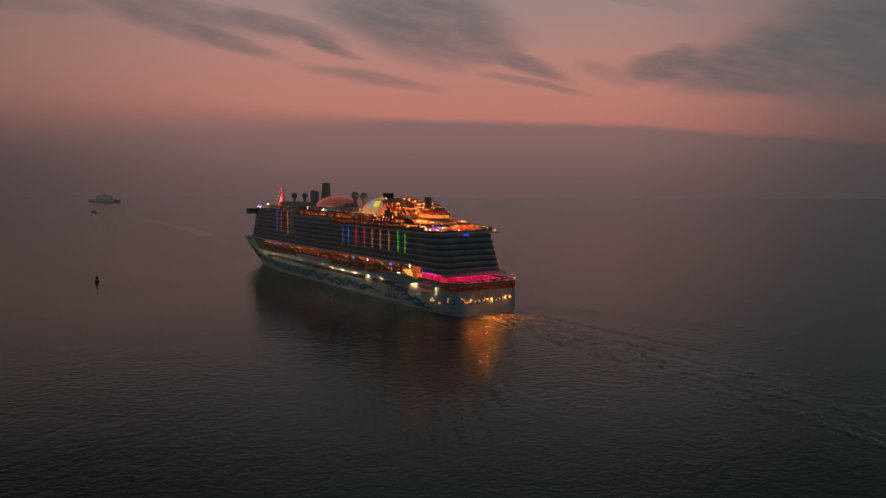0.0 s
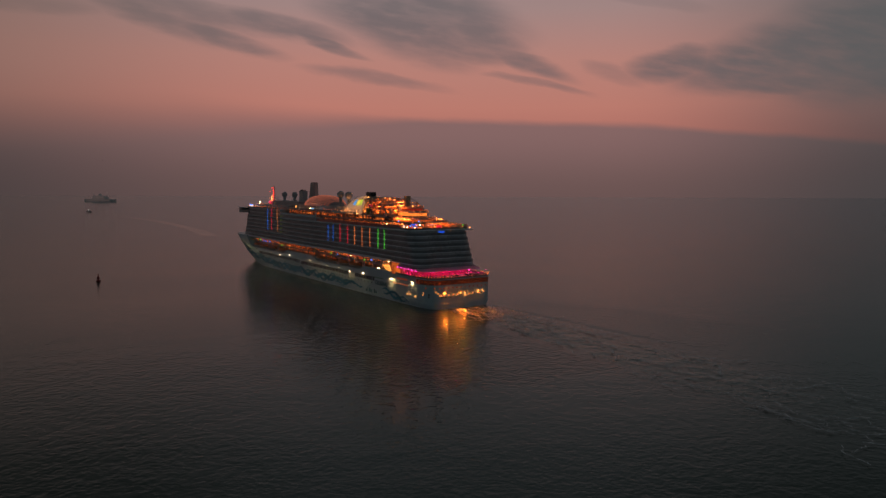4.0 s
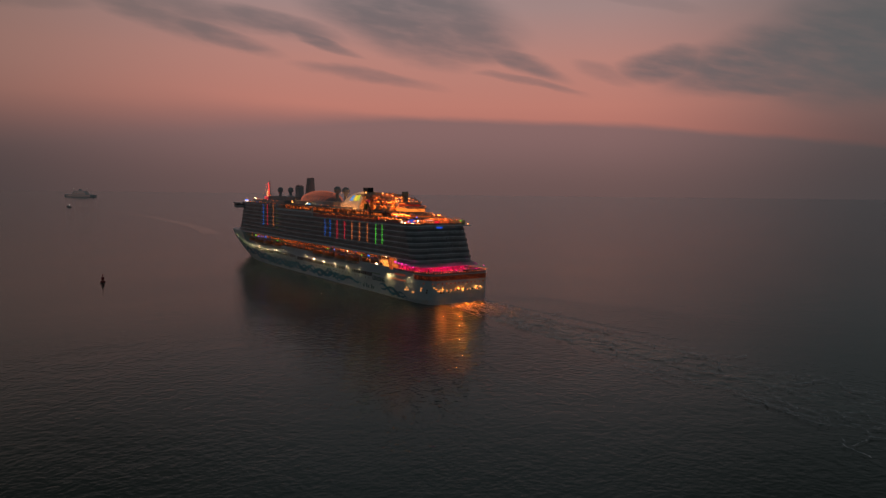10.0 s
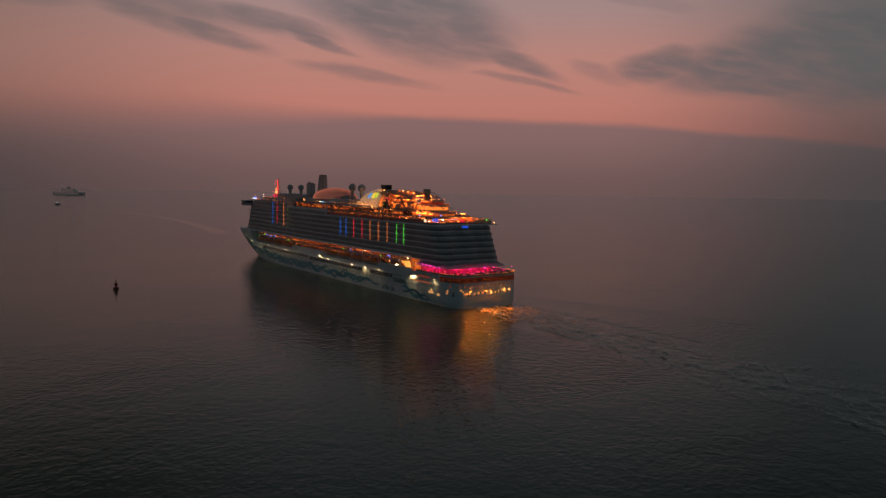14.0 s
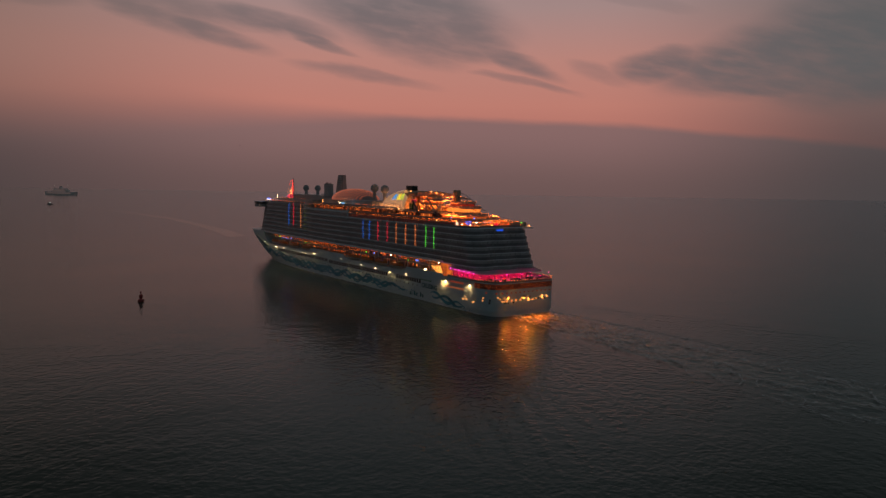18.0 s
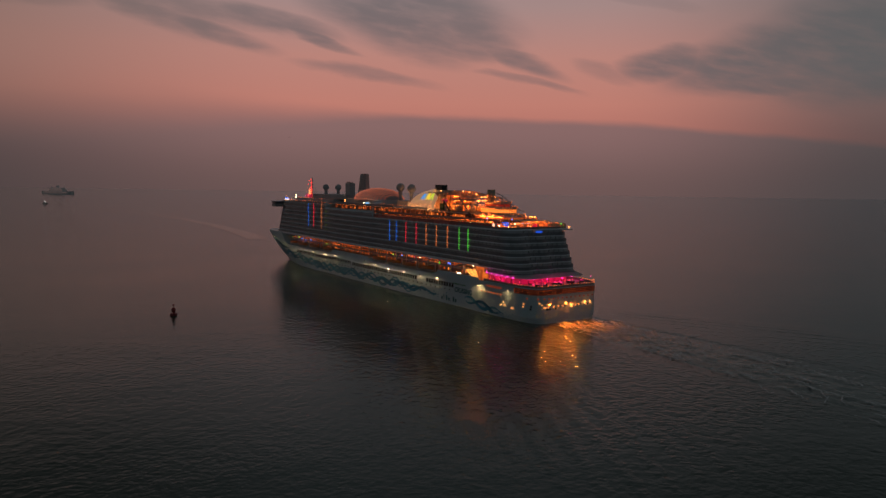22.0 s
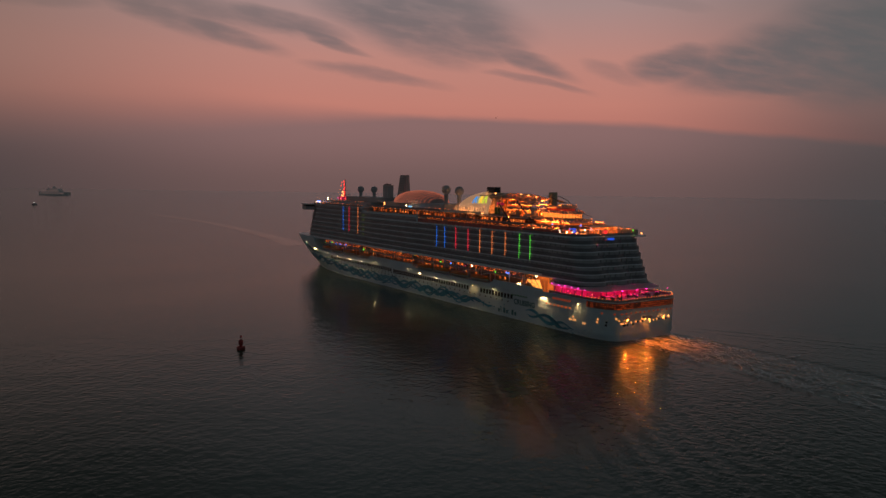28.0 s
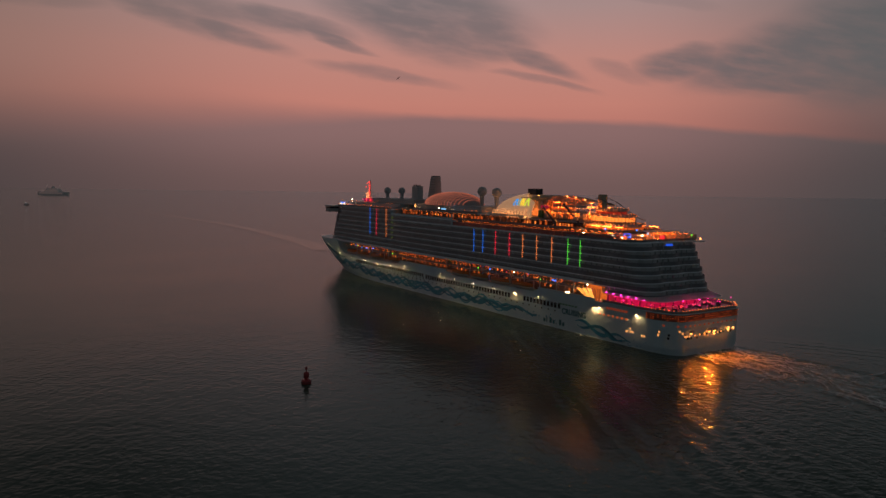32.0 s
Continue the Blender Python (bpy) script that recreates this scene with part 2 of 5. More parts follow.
    n = len(pts)
    for i in range(n):
        bm.faces.new((lo[i], lo[(i + 1) % n], hi[(i + 1) % n], hi[i]))
    bm.faces.new(hi), bm.faces.new(lo[::-1])
    return bm


def band(bm, pts, z0, z1, thick=0.12, lean=0.0):
    """An open upright wall along an outline."""
    rows = []
    for i, (x, y) in enumerate(pts):
        a, b = Vector(pts[max(0, i - 1)]), Vector(pts[min(len(pts) - 1, i + 1)])
        d = (b - a).normalized()
        nx, ny = d.y * thick / 2, -d.x * thick / 2
        rows.append([bm.verts.new((x + nx, y + ny, z0)), bm.verts.new((x - nx, y - ny, z0)), bm.verts.new((x - nx, y - ny, z1)), bm.verts.new((x + nx, y + ny, z1))])
    for a, b in zip(rows, rows[1:]):
        for k in range(4):
            bm.faces.new((a[k], b[k], b[(k + 1) % 4], a[(k + 1) % 4]))
    bm.faces.new(rows[0]), bm.faces.new(rows[-1][::-1])
    return bm


def smoothstep(a, b, x):
    t = min(1, max(0, (x - a) / (b - a)))
    return t * t * (3 - 2 * t)


# ---- sea ----
def axis(lo, hi, step, far):
    v = list(np.arange(lo, hi + step / 2, step))
    d, x = step, hi
    while x < far:
        d *= 1.3
        x += d
        v.append(x)
    d, x = step, lo
    while x > -far:
        d *= 1.3
        x -= d
        v.insert(0, x)
    return v


def build_sea():
    xs, ys = axis(-160, 420, 2.5, 16000), axis(-180, 330, 2.5, 16000)
    verts = []
    for x in xs:
        for y in ys:
            near = 1 - smoothstep(300, 1500, math.hypot(x - 130, y - 75))
            h = 0.0
            if near > 0:
                h = near * (0.06 * noise.noise((x * 0.06 + y * 0.03, y * 0.05 - x * 0.04, 0.3)) + 0.05 * noise.noise((x * 0.17, y * 0.2, 7.0)))
            verts.append((x, y, h))
    n = len(ys)
    faces = [(i * n + j, (i + 1) * n + j, (i + 1) * n + j + 1, i * n + j + 1) for i in range(len(xs) - 1) for j in range(n - 1)]
    me = bpy.data.meshes.new("water")
    me.from_pydata(verts, [], faces)
    me.materials.append(sea_material())
    for p in me.polygons:
        p.use_smooth = True
    tagged(new("water", me), "dark rippled estuary water at dusk under haze", "water", kind="structure")


build_sea()

# ---- cruise ship: x forward from the stern, y to port, z up from the waterline ----
ship = tagged(new("cruise_ship"), "white cruise ship with dark balconies and coloured evening lights", "ship")
BOW = 337.0
DECK = 15.4                      # promenade deck


def half(x, z):
    """Half breadth of the hull."""
    full = 21.0
    up = min(1.0, max(0.0, z / 22.0))
    # stern, rounded in plan, cut under a little
    s = min(1.0, max(0.0, x / 13.0))
    w = 14.5 + 6.5 * math.sqrt(max(0.0, 1 - (1 - s) ** 2))
    if x < 30 and z < 1:
        w -= 1.2 * (1 - x / 30)
    # bow
    start, tip = 220 + 65 * up, 322 + 15 * up
    if x > start:
        t = min(1.0, (x - start) / (tip - start))
        w = full * max(0.0, 1 - t ** (2.2 + 3.8 * up)) ** (0.8 - 0.3 * up)
    return w


def top_of(x):
    """Edge of the hull: it drops where the boats hang and rises to the foredeck."""
    pit = smoothstep(76, 80, x) * smoothstep(150, 146, x) + smoothstep(203, 207, x) * smoothstep(283, 280, x)
    return DECK - 1.3 * pit + 7.2 * smoothstep(284, 294, x)


def build_hull():
    xs = [0, 0.6, 1.5, 3, 5, 7.5, 10, 13, 20, 30] + list(range(40, 76, 6)) + list(range(76, 152, 2)) + list(range(152, 200, 6)) + list(range(200, 300, 2)) + [300 + 37 * k / 26 for k in range(27)]
    levels = [-2.5, -0.6, 0.5] + list(range(2, 15)) + [None]
    bm = bmesh.new()
    rings = []
    for x in xs:
        ring = []
        for z in levels:
            zz = top_of(x) if z is None else z * (top_of(x) / DECK if z > 2 else 1)
            up = min(1.0, max(0.0, zz / 22.0))
            xx = min(x, 322 + 15 * up)
            ring.append((xx, half(xx, zz), zz))
        rings.append(([bm.verts.new(p) for p in ring], [bm.verts.new((p[0], -p[1], p[2])) for p in ring]))
    for (a, b), (c, d) in zip(rings, rings[1:]):
        for k in range(len(levels) - 1):
            for s, t in ((a, c), (b, d)):
                try:
                    bm.faces.new((s[k], t[k], t[k + 1], s[k + 1]))
                except ValueError:
                    pass
        bm.faces.new((a[-1], c[-1], d[-1], b[-1]))
    a, b = rings[0]
    for k in range(len(levels) - 1):
        bm.faces.new((a[k], a[k + 1], b[k + 1], b[k]))
    bmesh.ops.remove_doubles(bm, verts=bm.verts[:], dist=0.01)
    part("hull", bm, WHITE, ship, "white painted hull", smooth=True).data.set_sharp_from_angle(angle=radians(40))


build_hull()


# balcony block
def plan_outline(xa, w, xf, r, dent=0.0, front=0.0):
    """Round the ship from the port front, round the stern, to the starboard front."""
    pts = [(xf, w - front), (xf - 6, w)]
    x = xf - 12
    while x > xa + r + 4:
        pts.append((x, w + 0.9 * smoothstep(215, 200, x) * smoothstep(140, 160, x)))
        x -= 5
    for k in range(9):
        a = math.pi / 2 * k / 8
        pts.append((xa + r - r * math.sin(a), w - r + r * math.cos(a)))
    n = 14
    for k in range(1, n // 2 + 1):
        y = (w - r) * (1 - 2 * k / n)
        pts.append((xa + dent * 0.5 * (1 - math.cos(math.pi * 4 * k / n)), y))
    return pts + [(x, -y) for x, y in pts[::-1][1:]]


FLOORS = [19.0, 22.0, 25.0, 28.0, 31.0, 34.0, 37.0, 40.0]
for i, z in enumerate(FLOORS):
    xa = 12.5 + 1.3 * i
    xf = 40 if i == 0 else 308.5 - 1.95 * (i - 1)
    out = plan_outline(xa, 19.6, xf, 7, 1.2, 2.5)
    row = part("balcony_deck", prism(bmesh.new(), out, z - 0.40, z + 0.34), EDGE, ship, "pale deck edge with dark glass railing")
    if i < 7:
        part("railing", band(bmesh.new(), [(x, y * 0.998) for x, y in out], z + 0.12, z + 1.62, 0.1), DARK, row, "dark glass railing")
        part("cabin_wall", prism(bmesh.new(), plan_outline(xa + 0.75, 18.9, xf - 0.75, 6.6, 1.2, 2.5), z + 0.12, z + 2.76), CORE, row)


# ---- ship: hull side ----
BLUE = mat("teal_hull_stripe", (0.065, 0.31, 0.43), 0.45, vary=0.25)
INK = mat("dark_hull_stripe", (0.035, 0.18, 0.27), 0.45, vary=0.2)
TYPE = mat("dark_hull_lettering", (0.045, 0.17, 0.18), 0.45, vary=0.15)
PANE = mat("dark_window_pane", (0.012, 0.013, 0.015), 0.12, vary=0.3, per_piece=0.3)
STEEL = mat("dark_fitting_steel", (0.10, 0.10, 0.11), 0.45, metal=0.4, vary=0.2)
LAMPW = mat("warm_white_lamp", (0.8, 0.75, 0.6), 0.4, vary=0, glow=(1.0, 0.66, 0.30), power=26)
LAMPO = mat("orange_deck_bulb", (0.8, 0.5, 0.2), 0.4, vary=0, glow=(1.0, 0.15, 0.02), power=1.5)
LAMPY = mat("amber_deck_bulb", (0.8, 0.6, 0.3), 0.4, vary=0, glow=(1.0, 0.22, 0.04), power=2.2)
LAMPP = mat("magenta_bulb", (0.8, 0.2, 0.6), 0.4, vary=0, glow=(1.0, 0.03, 0.30), power=2.4)
LAMPG = mat("green_bulb", (0.2, 0.8, 0.2), 0.4, vary=0, glow=(0.2, 1.0, 0.05), power=1.6)
LAMPB = mat("blue_bulb", (0.2, 0.3, 0.9), 0.4, vary=0, glow=(0.03, 0.2, 1.0), power=2.2)
LAMPR = mat("red_bulb", (0.8, 0.1, 0.1), 0.4, vary=0, glow=(1.0, 0.05, 0.03), power=2.6)
LITO = mat("orange_lit_window", (0.4, 0.25, 0.1), 0.4, vary=0.3, scale=3, glow=(1.0, 0.17, 0.025), power=0.42)
LITY = mat("amber_lit_window", (0.5, 0.35, 0.15), 0.4, vary=0.3, scale=3, glow=(1.0, 0.24, 0.035), power=1.35)
LITW = mat("white_lit_panel", (0.7, 0.7, 0.6), 0.4, vary=0.1, glow=(1.0, 0.7, 0.45), power=1.6)


FILLO = mat("orange_fill_bulb", (0.8, 0.5, 0.2), 0.4, vary=0, glow=(1.0, 0.17, 0.02), power=100)
AMB = mat("amber_roof_lamp", (0.8, 0.6, 0.3), 0.4, vary=0, glow=(1.0, 0.36, 0.09), power=5)


def bulb_mesh(material, r, name):
    return mesh_of(ball(bmesh.new(), (0, 0, 0), r, n=8), material, True, name)


BULBS = {k: bulb_mesh(m, r, "bulb") for k, (m, r) in dict(w=(LAMPW, 0.24), o=(LAMPO, 0.15), y=(LAMPY, 0.16), p=(LAMPP, 0.2), g=(LAMPG, 0.34), b=(LAMPB, 0.36), r=(LAMPR, 0.3), W=(LAMPW, 0.4), F=(FILLO, 0.10), f=(FILLO, 0.11), A=(AMB, 0.32)).items()}


TINY = {k: bulb_mesh(m, r, "bulb") for k, (m, r) in dict(o=(LAMPO, 0.13), y=(LAMPY, 0.13), r=(LAMPR, 0.13), g=(LAMPG, 0.16), b=(LAMPB, 0.16), p=(LAMPP, 0.13)).items()}


def bulb(kind, x, y, z, parent=None, name="deck_light"):
    return placed(name, BULBS[kind], parent or ship, Matrix.Translation((x, y, z)))


def ribbon(name, x0, x1, zfun, wfun, material, parent, side=1, step=0.8, rise=0.12):
    bm = bmesh.new()
    last = None
    n = max(4, int((x1 - x0) / step))
    for k in range(n + 1):
        x = x0 + (x1 - x0) * k / n
        z, w = zfun(x), wfun(x)
        now = []
        for zz, off in ((z - w, 0.02), (z - w, rise), (z + w, rise), (z + w, 0.02)):
            now.append(bm.verts.new((x, side * (half(x, zz) + off), zz)))
        if last:
            for i in range(3):
                bm.faces.new((last[i], now[i], now[i + 1], last[i + 1]))
        last = now
    return part(name, bm, material, parent)


def hull_art():
    band_ = part("hull_stripe", boxed(74, 75, 20.9, 21.06, 3.4, 3.8), BLUE, ship, "braided teal wave stripes")
    for side in (1, -1):
        for k, (lam, ph, amp, mt, w) in enumerate(((21, 0.0, 1.8, BLUE, 0.66), (23, 2.1, 1.6, BLUE, 0.5), (26, 4.0, 2.0, INK, 0.34), (18, 5.2, 1.5, BLUE, 0.42), (29, 1.0, 2.3, BLUE, 0.36), (15.5, 2.9, 1.2, BLUE, 0.3))):
            def z(x, lam=lam, ph=ph, amp=amp):
                grow = 0.35 + 0.65 * smoothstep(70, 110, x)
                return 4.3 + 3.6 * smoothstep(215, 285, x) + grow * amp * math.sin(2 * math.pi * x / lam + ph) * (1 + 0.35 * math.sin(x / 31 + k))

            def w_(x, w=w):
                return w * (0.45 + 0.55 * smoothstep(68, 95, x)) * (0.8 + 0.4 * math.sin(x / 7 + k) ** 2) * (1 - 0.8 * smoothstep(298, 313, x))

            ribbon("stripe", 76 + 5 * k, 313 - 3 * k, z, w_, mt, band_, side, rise=0.06 + 0.02 * k)
        for k, (lam, ph, amp, mt, w) in enumerate(((21, 0.2, 1.5, BLUE, 0.85), (20, 2.4, 1.4, BLUE, 0.6), (23, 4.2, 1.6, INK, 0.42), (18.5, 1.2, 1.7, BLUE, 0.34), (26, 5.4, 1.9, INK, 0.3))):
            ribbon("stripe", 20 + 1.5 * k, 51 - 1.2 * k, lambda x, lam=lam, ph=ph, amp=amp: 1.9 + 0.10 * (x - 20) + amp * smoothstep(17, 30, x) * math.sin(2 * math.pi * x / lam + ph),
                   lambda x, w=w: w * (0.25 + 0.75 * smoothstep(20, 36, x)) * (1 - 0.7 * smoothstep(44, 50, x)), mt, band_, side, rise=0.06 + 0.02 * k)
        # the dark curl at the bow
        ribbon("stripe", 276, 326, lambda x: 11.6 + 5.4 * smoothstep(284, 314, x) - 2.6 * smoothstep(315, 326, x), lambda x: 0.2 + 0.9 * math.sin(math.pi * (x - 276) / 50) ** 1.3, INK, band_, side, 0.5)
        # loose drops where the braid ends
        rnd = random.Random(5)
        drop = mesh_of(tube(bmesh.new(), (0, -0.02, 0), (0, 0.05, 0), 0.3, n=8), BLUE, name="drop")
        for _ in range(22):
            x = rnd.uniform(62, 84) if rnd.random() < 0.7 else rnd.uniform(12, 22)
            z = (4.0 if x > 40 else 1.8) + rnd.uniform(-1.6, 1.6)
            placed("drop", drop, band_, Matrix.Translation((x, side * (half(x, z) + 0.03), z)) @ Matrix.Diagonal((rnd.uniform(0.6, 1.3),) * 3 + (1,)))


hull_art()

tall = mesh_of(box(box(bmesh.new(), -0.72, 0.72, -0.10, 0.06, -1.0, 1.0, 0.05), -0.82, 0.82, -0.10, 0.03, -1.12, 1.12), [PANE], name="hull_window")
porth = mesh_of(tube(bmesh.new(), (0, -0.1, 0), (0, 0.05, 0), 0.34, n=10), PANE, name="porthole")


def on_hull(name, me, x, z, side=1, off=0.03, label="", s=1.0):
    y = half(x, z)
    slope = math.atan2(half(x + 1, z) - half(x - 1, z), 2)
    return placed(name, me, ship, Matrix.Translation((x, side * (y + off), z)) @ Matrix.Rotation((slope if side > 0 else math.pi - slope), 4, "Z") @ Matrix.Diagonal((s, s, s, 1)), label)


HULL_LAMPS = [(306, 18.6), (288, 14.9), (266.5, 13.0), (249, 12.7), (231.2, 12.5), (214, 12.5), (196.3, 13.6), (155.5, 13.6), (142.6, 12.4), (126.3, 12.3), (109.2, 12.4), (91.8, 12.1), (74.8, 12.7), (39.9, 13.0), (37.3, 13.3), (17.3, 13.5)]
for side in (1, -1):
    x = 61.5
    while x < 172:
        if x < 86.5 or x > 96.5:
            on_hull("hull_window", tall, x, 10.1, side)
        x += 2.35
    x = 176.0
    while x < 262:
        on_hull("hull_window", tall, x, 10.6, side, s=0.9)
        x += 2.35
    for z, x0, x1, st, me in ((7.6, 64, 270, 4.4, porth), (9.0, 150, 284, 3.6, porth)):
        x = x0
        while x < x1:
            on_hull("porthole", me, x, z, side, s=1.15)
            x += st
small_lit = mesh_of(boxed(-0.5, 0.5, -0.08, 0.05, -0.35, 0.35), LITO, name="lit_window")
dim_lit = mesh_of(boxed(-0.5, 0.5, -0.08, 0.05, -0.42, 0.42), mat("dim_orange_window", (0.3, 0.15, 0.08), 0.3, vary=0.3, scale=3, glow=(1.0, 0.11, 0.02), power=0.16), name="lit_window")
for side in (1, -1):
    for k in range(7):
        on_hull("lit_window", small_lit, 22.6 + 2.4 * k, 10.6, side)
    for k in range(8):
        on_hull("lit_window", dim_lit, 22.8 + 1.45 * k, 13.5, side)

bm = bmesh.new()
tube(bm, (0, 0, -0.16), (0, 0, 0.2), 0.36, 0.2, n=10, caps=False)
bmesh.ops.solidify(bm, geom=bm.faces[:], thickness=0.03)
tube(bm, (0, 0, 0.2), (0, 0, 0.24), 0.2, n=10)
box(bm, -0.06, 0.06, -0.5, 0.0, 0.13, 0.2)
hood = mesh_of(bm, STEEL, name="hull_lamp")
FLOODC = mat("hull_flood_lens", (0.8, 0.75, 0.6), 0.4, vary=0, glow=(1.0, 0.62, 0.27), power=1300)
lens = bulb_mesh(FLOODC, 0.15, "lens")
front_lens = bulb_mesh(mat("hull_lamp_glass", (0.8, 0.75, 0.6), 0.4, vary=0, glow=(1.0, 0.66, 0.32), power=16), 0.13, "front_lens")
for side in (1, -1):
    for x, z in HULL_LAMPS:
        fx = on_hull("hull_lamp", hood, x, z, side, off=0.48, label="hooded warm white hull floodlight")
        placed("lens", lens, fx, Matrix.Identity(4))
        placed("front_lens", front_lens, fx, Matrix.Translation((0, 0.2, -0.24)))


def lettering(text, size, x, z, material, name):
    cu = bpy.data.curves.new(name, "FONT")
    cu.body, cu.size, cu.extrude, cu.offset = text, size, 0.02, 0.11
    tmp = bpy.data.objects.new(name, cu)
    scene.collection.objects.link(tmp)
    bpy.context.view_layer.update()
    me = bpy.data.meshes.new_from_object(tmp.evaluated_get(bpy.context.evaluated_depsgraph_get()))
    bpy.data.objects.remove(tmp)
    me.materials.clear()
    me.materials.append(material)
    ob = new(name, me)
    ob.parent = ship
    ob.matrix_basis = Matrix(((-1, 0, 0, x), (0, 0, 1, 21.05), (0, 1, 0, z), (0, 0, 0, 1)))
    ob["label"] = "painted hull lettering"
    return ob


lettering("CRUISING", 3.3, 59.6, 7.2, TYPE, "lettering")
for k, (h, w) in enumerate(((1.6, 1.3), (2.4, 0.5), (2.4, 1.4), (1.6, 1.3), (0.5, 0.5), (2.4, 1.4), (1.6, 1.3))):
    part("hull_mark", boxed(71.4 - 2.05 * k - w, 71.4 - 2.05 * k, 21.0, 21.07, 1.8, 1.8 + h), TYPE, ship)


for k in range(6):
    part("hull_mark", boxed(59.8 - 1.9 * k, 61.2 - 1.9 * k, 21.0, 21.07, 10.9, 11.5), mat("green_hull_mark", (0.08, 0.28, 0.12), 0.45, vary=0.2), ship)


CEIL = mat("orange_fill_strip", (0.8, 0.6, 0.4), 0.5, vary=0, glow=(1.0, 0.18, 0.025), power=0.9)
CEILM = mat("deck_fill_strip", (0.8, 0.6, 0.4), 0.5, vary=0, glow=(1.0, 0.20, 0.03), power=3.0)
CEILA = mat("amber_fill_strip", (0.8, 0.6, 0.4), 0.5, vary=0, glow=(1.0, 0.17, 0.02), power=32)


def fill_strips(x0, x1, y, z, w=0.3, material=None, n=1):
    """Rows of glowing strips added under a ceiling, out of sight, as fill light."""
    for k in range(n):
        a, b = x0 + (x1 - x0) * k / n, x0 + (x1 - x0) * (k + 0.7) / n
        part("ceiling_light", boxed(a, b, y - w / 2, y + w / 2, z - 0.08, z), material or CEIL, ship)


# ---- ship: promenade recess with lifeboats ----
PROM = mat("promenade_wall", (0.22, 0.17, 0.14), 0.5, vary=0.2, scale=0.5)
BOATO = mat("orange_lifeboat_shell", (0.55, 0.16, 0.03), 0.45, vary=0.2, scale=1)
BOATW = mat("white_lifeboat_hull", (0.5, 0.42, 0.36), 0.4, vary=0.15)
inner = [(284, 12.0), (276, 15.0), (40, 15.0), (40, -15.0), (276, -15.0), (284, -12.0)]
part("promenade_wall", prism(bmesh.new(), inner, 13.8, 21.72), PROM, ship, "recessed wall lit from the promenade")
for side in (1, -1):
    gal = [(x, side * (18.0 + 2.6 * smoothstep(150, 165, x) * smoothstep(206, 192, x))) for x in range(276, 42, -3)]
    gallery = part("gallery_deck", prism(bmesh.new(), gal + [(gal[-1][0], side * 15.02), (276, side * 15.02)], 18.5, 18.7), DECKW, ship)
    part("railing", band(bmesh.new(), gal, 18.7, 19.7, 0.06), DARK, gallery)
    for a, b in ((38, 76), (150, 203)):
        edge = [(x, side * (half(x, DECK) - 0.25)) for x in range(b, a, -3)]
        part("bulwark", band(bmesh.new(), edge, DECK, DECK + 1.05, 0.15), WHITE, ship)
    # pale fascia under the lowest row of balconies
    line = [(x, side * (19.78 + 0.9 * smoothstep(215, 200, x) * smoothstep(140, 160, x))) for x in range(302, 38, -4)]
    part("fascia", band(bmesh.new(), line, 21.75, 22.95, 0.14), EDGE, ship, "pale fascia over the promenade")
    for x in range(54, 276, 11):
        part("post", tube(bmesh.new(), (x, side * 19.7, DECK), (x, side * 19.7, 21.72), 0.22, n=8), DECKW, ship)
lit_wall = mesh_of(boxed(-0.5, 0.5, -0.05, 0.05, -0.55, 0.55), LITO, name="lit_window")
amb_wall = mesh_of(boxed(-0.4, 0.4, -0.05, 0.05, -0.5, 0.5), LITY, name="lit_window")
rnd = random.Random(11)
for side in (1, -1):
    for x in range(46, 274, 4 if side > 0 else 8):
        for z in (16.9, 20.2):
            if rnd.random() < 0.4:
                placed("lit_window", amb_wall if rnd.random() < 0.15 else lit_wall, ship, Matrix.Translation((x + rnd.uniform(-0.5, 0.5), side * 15.06, z)))
    x = 48.0
    while x < 276:
        y = 17.9 + 2.6 * smoothstep(150, 165, x) * smoothstep(206, 192, x)
        if rnd.random() < 0.85:
            bulb("y" if rnd.random() < 0.25 else "o", x, side * y, 19.85)
        if rnd.random() < 0.7:
            bulb("o", x + 1, side * 19.2, 21.4)
        x += 2.3 if side > 0 else 5
for k, x, z in (("g", 262, 20.5), ("b", 256, 20), ("b", 249, 19.9), ("b", 240, 20.4), ("g", 214, 19.4), ("y", 272, 20.6), ("y", 268, 20.9), ("y", 280, 19.4), ("g", 124, 20.2), ("b", 114, 20.4), ("y", 131, 20.4), ("y", 127, 20.6),
                ("g", 76, 19.9), ("b", 67.5, 20.6), ("b", 66, 20.5), ("w", 46, 21.2), ("w", 95, 21), ("y", 78, 20.6), ("y", 79.5, 20.2), ("y", 199, 20), ("y", 196, 20), ("w", 57.2, 16.6), ("w", 58.6, 16.5)):
    bulb(k, x, 19.6, z)
for row, z in enumerate((17.7, 18.95, 20.3, 21.3)):
    x = 46.0 + 0.5 * row
    while x < 282:
        mid = smoothstep(150, 160, x) * smoothstep(208, 200, x)
        if rnd.random() < 0.42 + 0.35 * mid:
            kind = rnd.choice("ooooooooyyyrgbp") if rnd.random() < 0.5 * (1 - mid) else rnd.choice("oooy")
            placed("deck_light", TINY[kind], ship, Matrix.Translation((x + rnd.uniform(-0.4, 0.4), 16.2 + 0.8 * row + 2.0 * mid + rnd.uniform(-0.5, 0.3), z + rnd.uniform(-0.25, 0.25))))
        x += 1.9


for side in (1, -1):
    fill_strips(44, 280, side * 17.0, 21.7, 0.3, CEIL, 14)
    fill_strips(44, 276, side * 16.4, 18.48, 0.3, CEIL, 14)


def lifeboat_parts():
    n = 12
    def shell(z0, z1, bulge, cap):
        bm = bmesh.new()
        rings = []
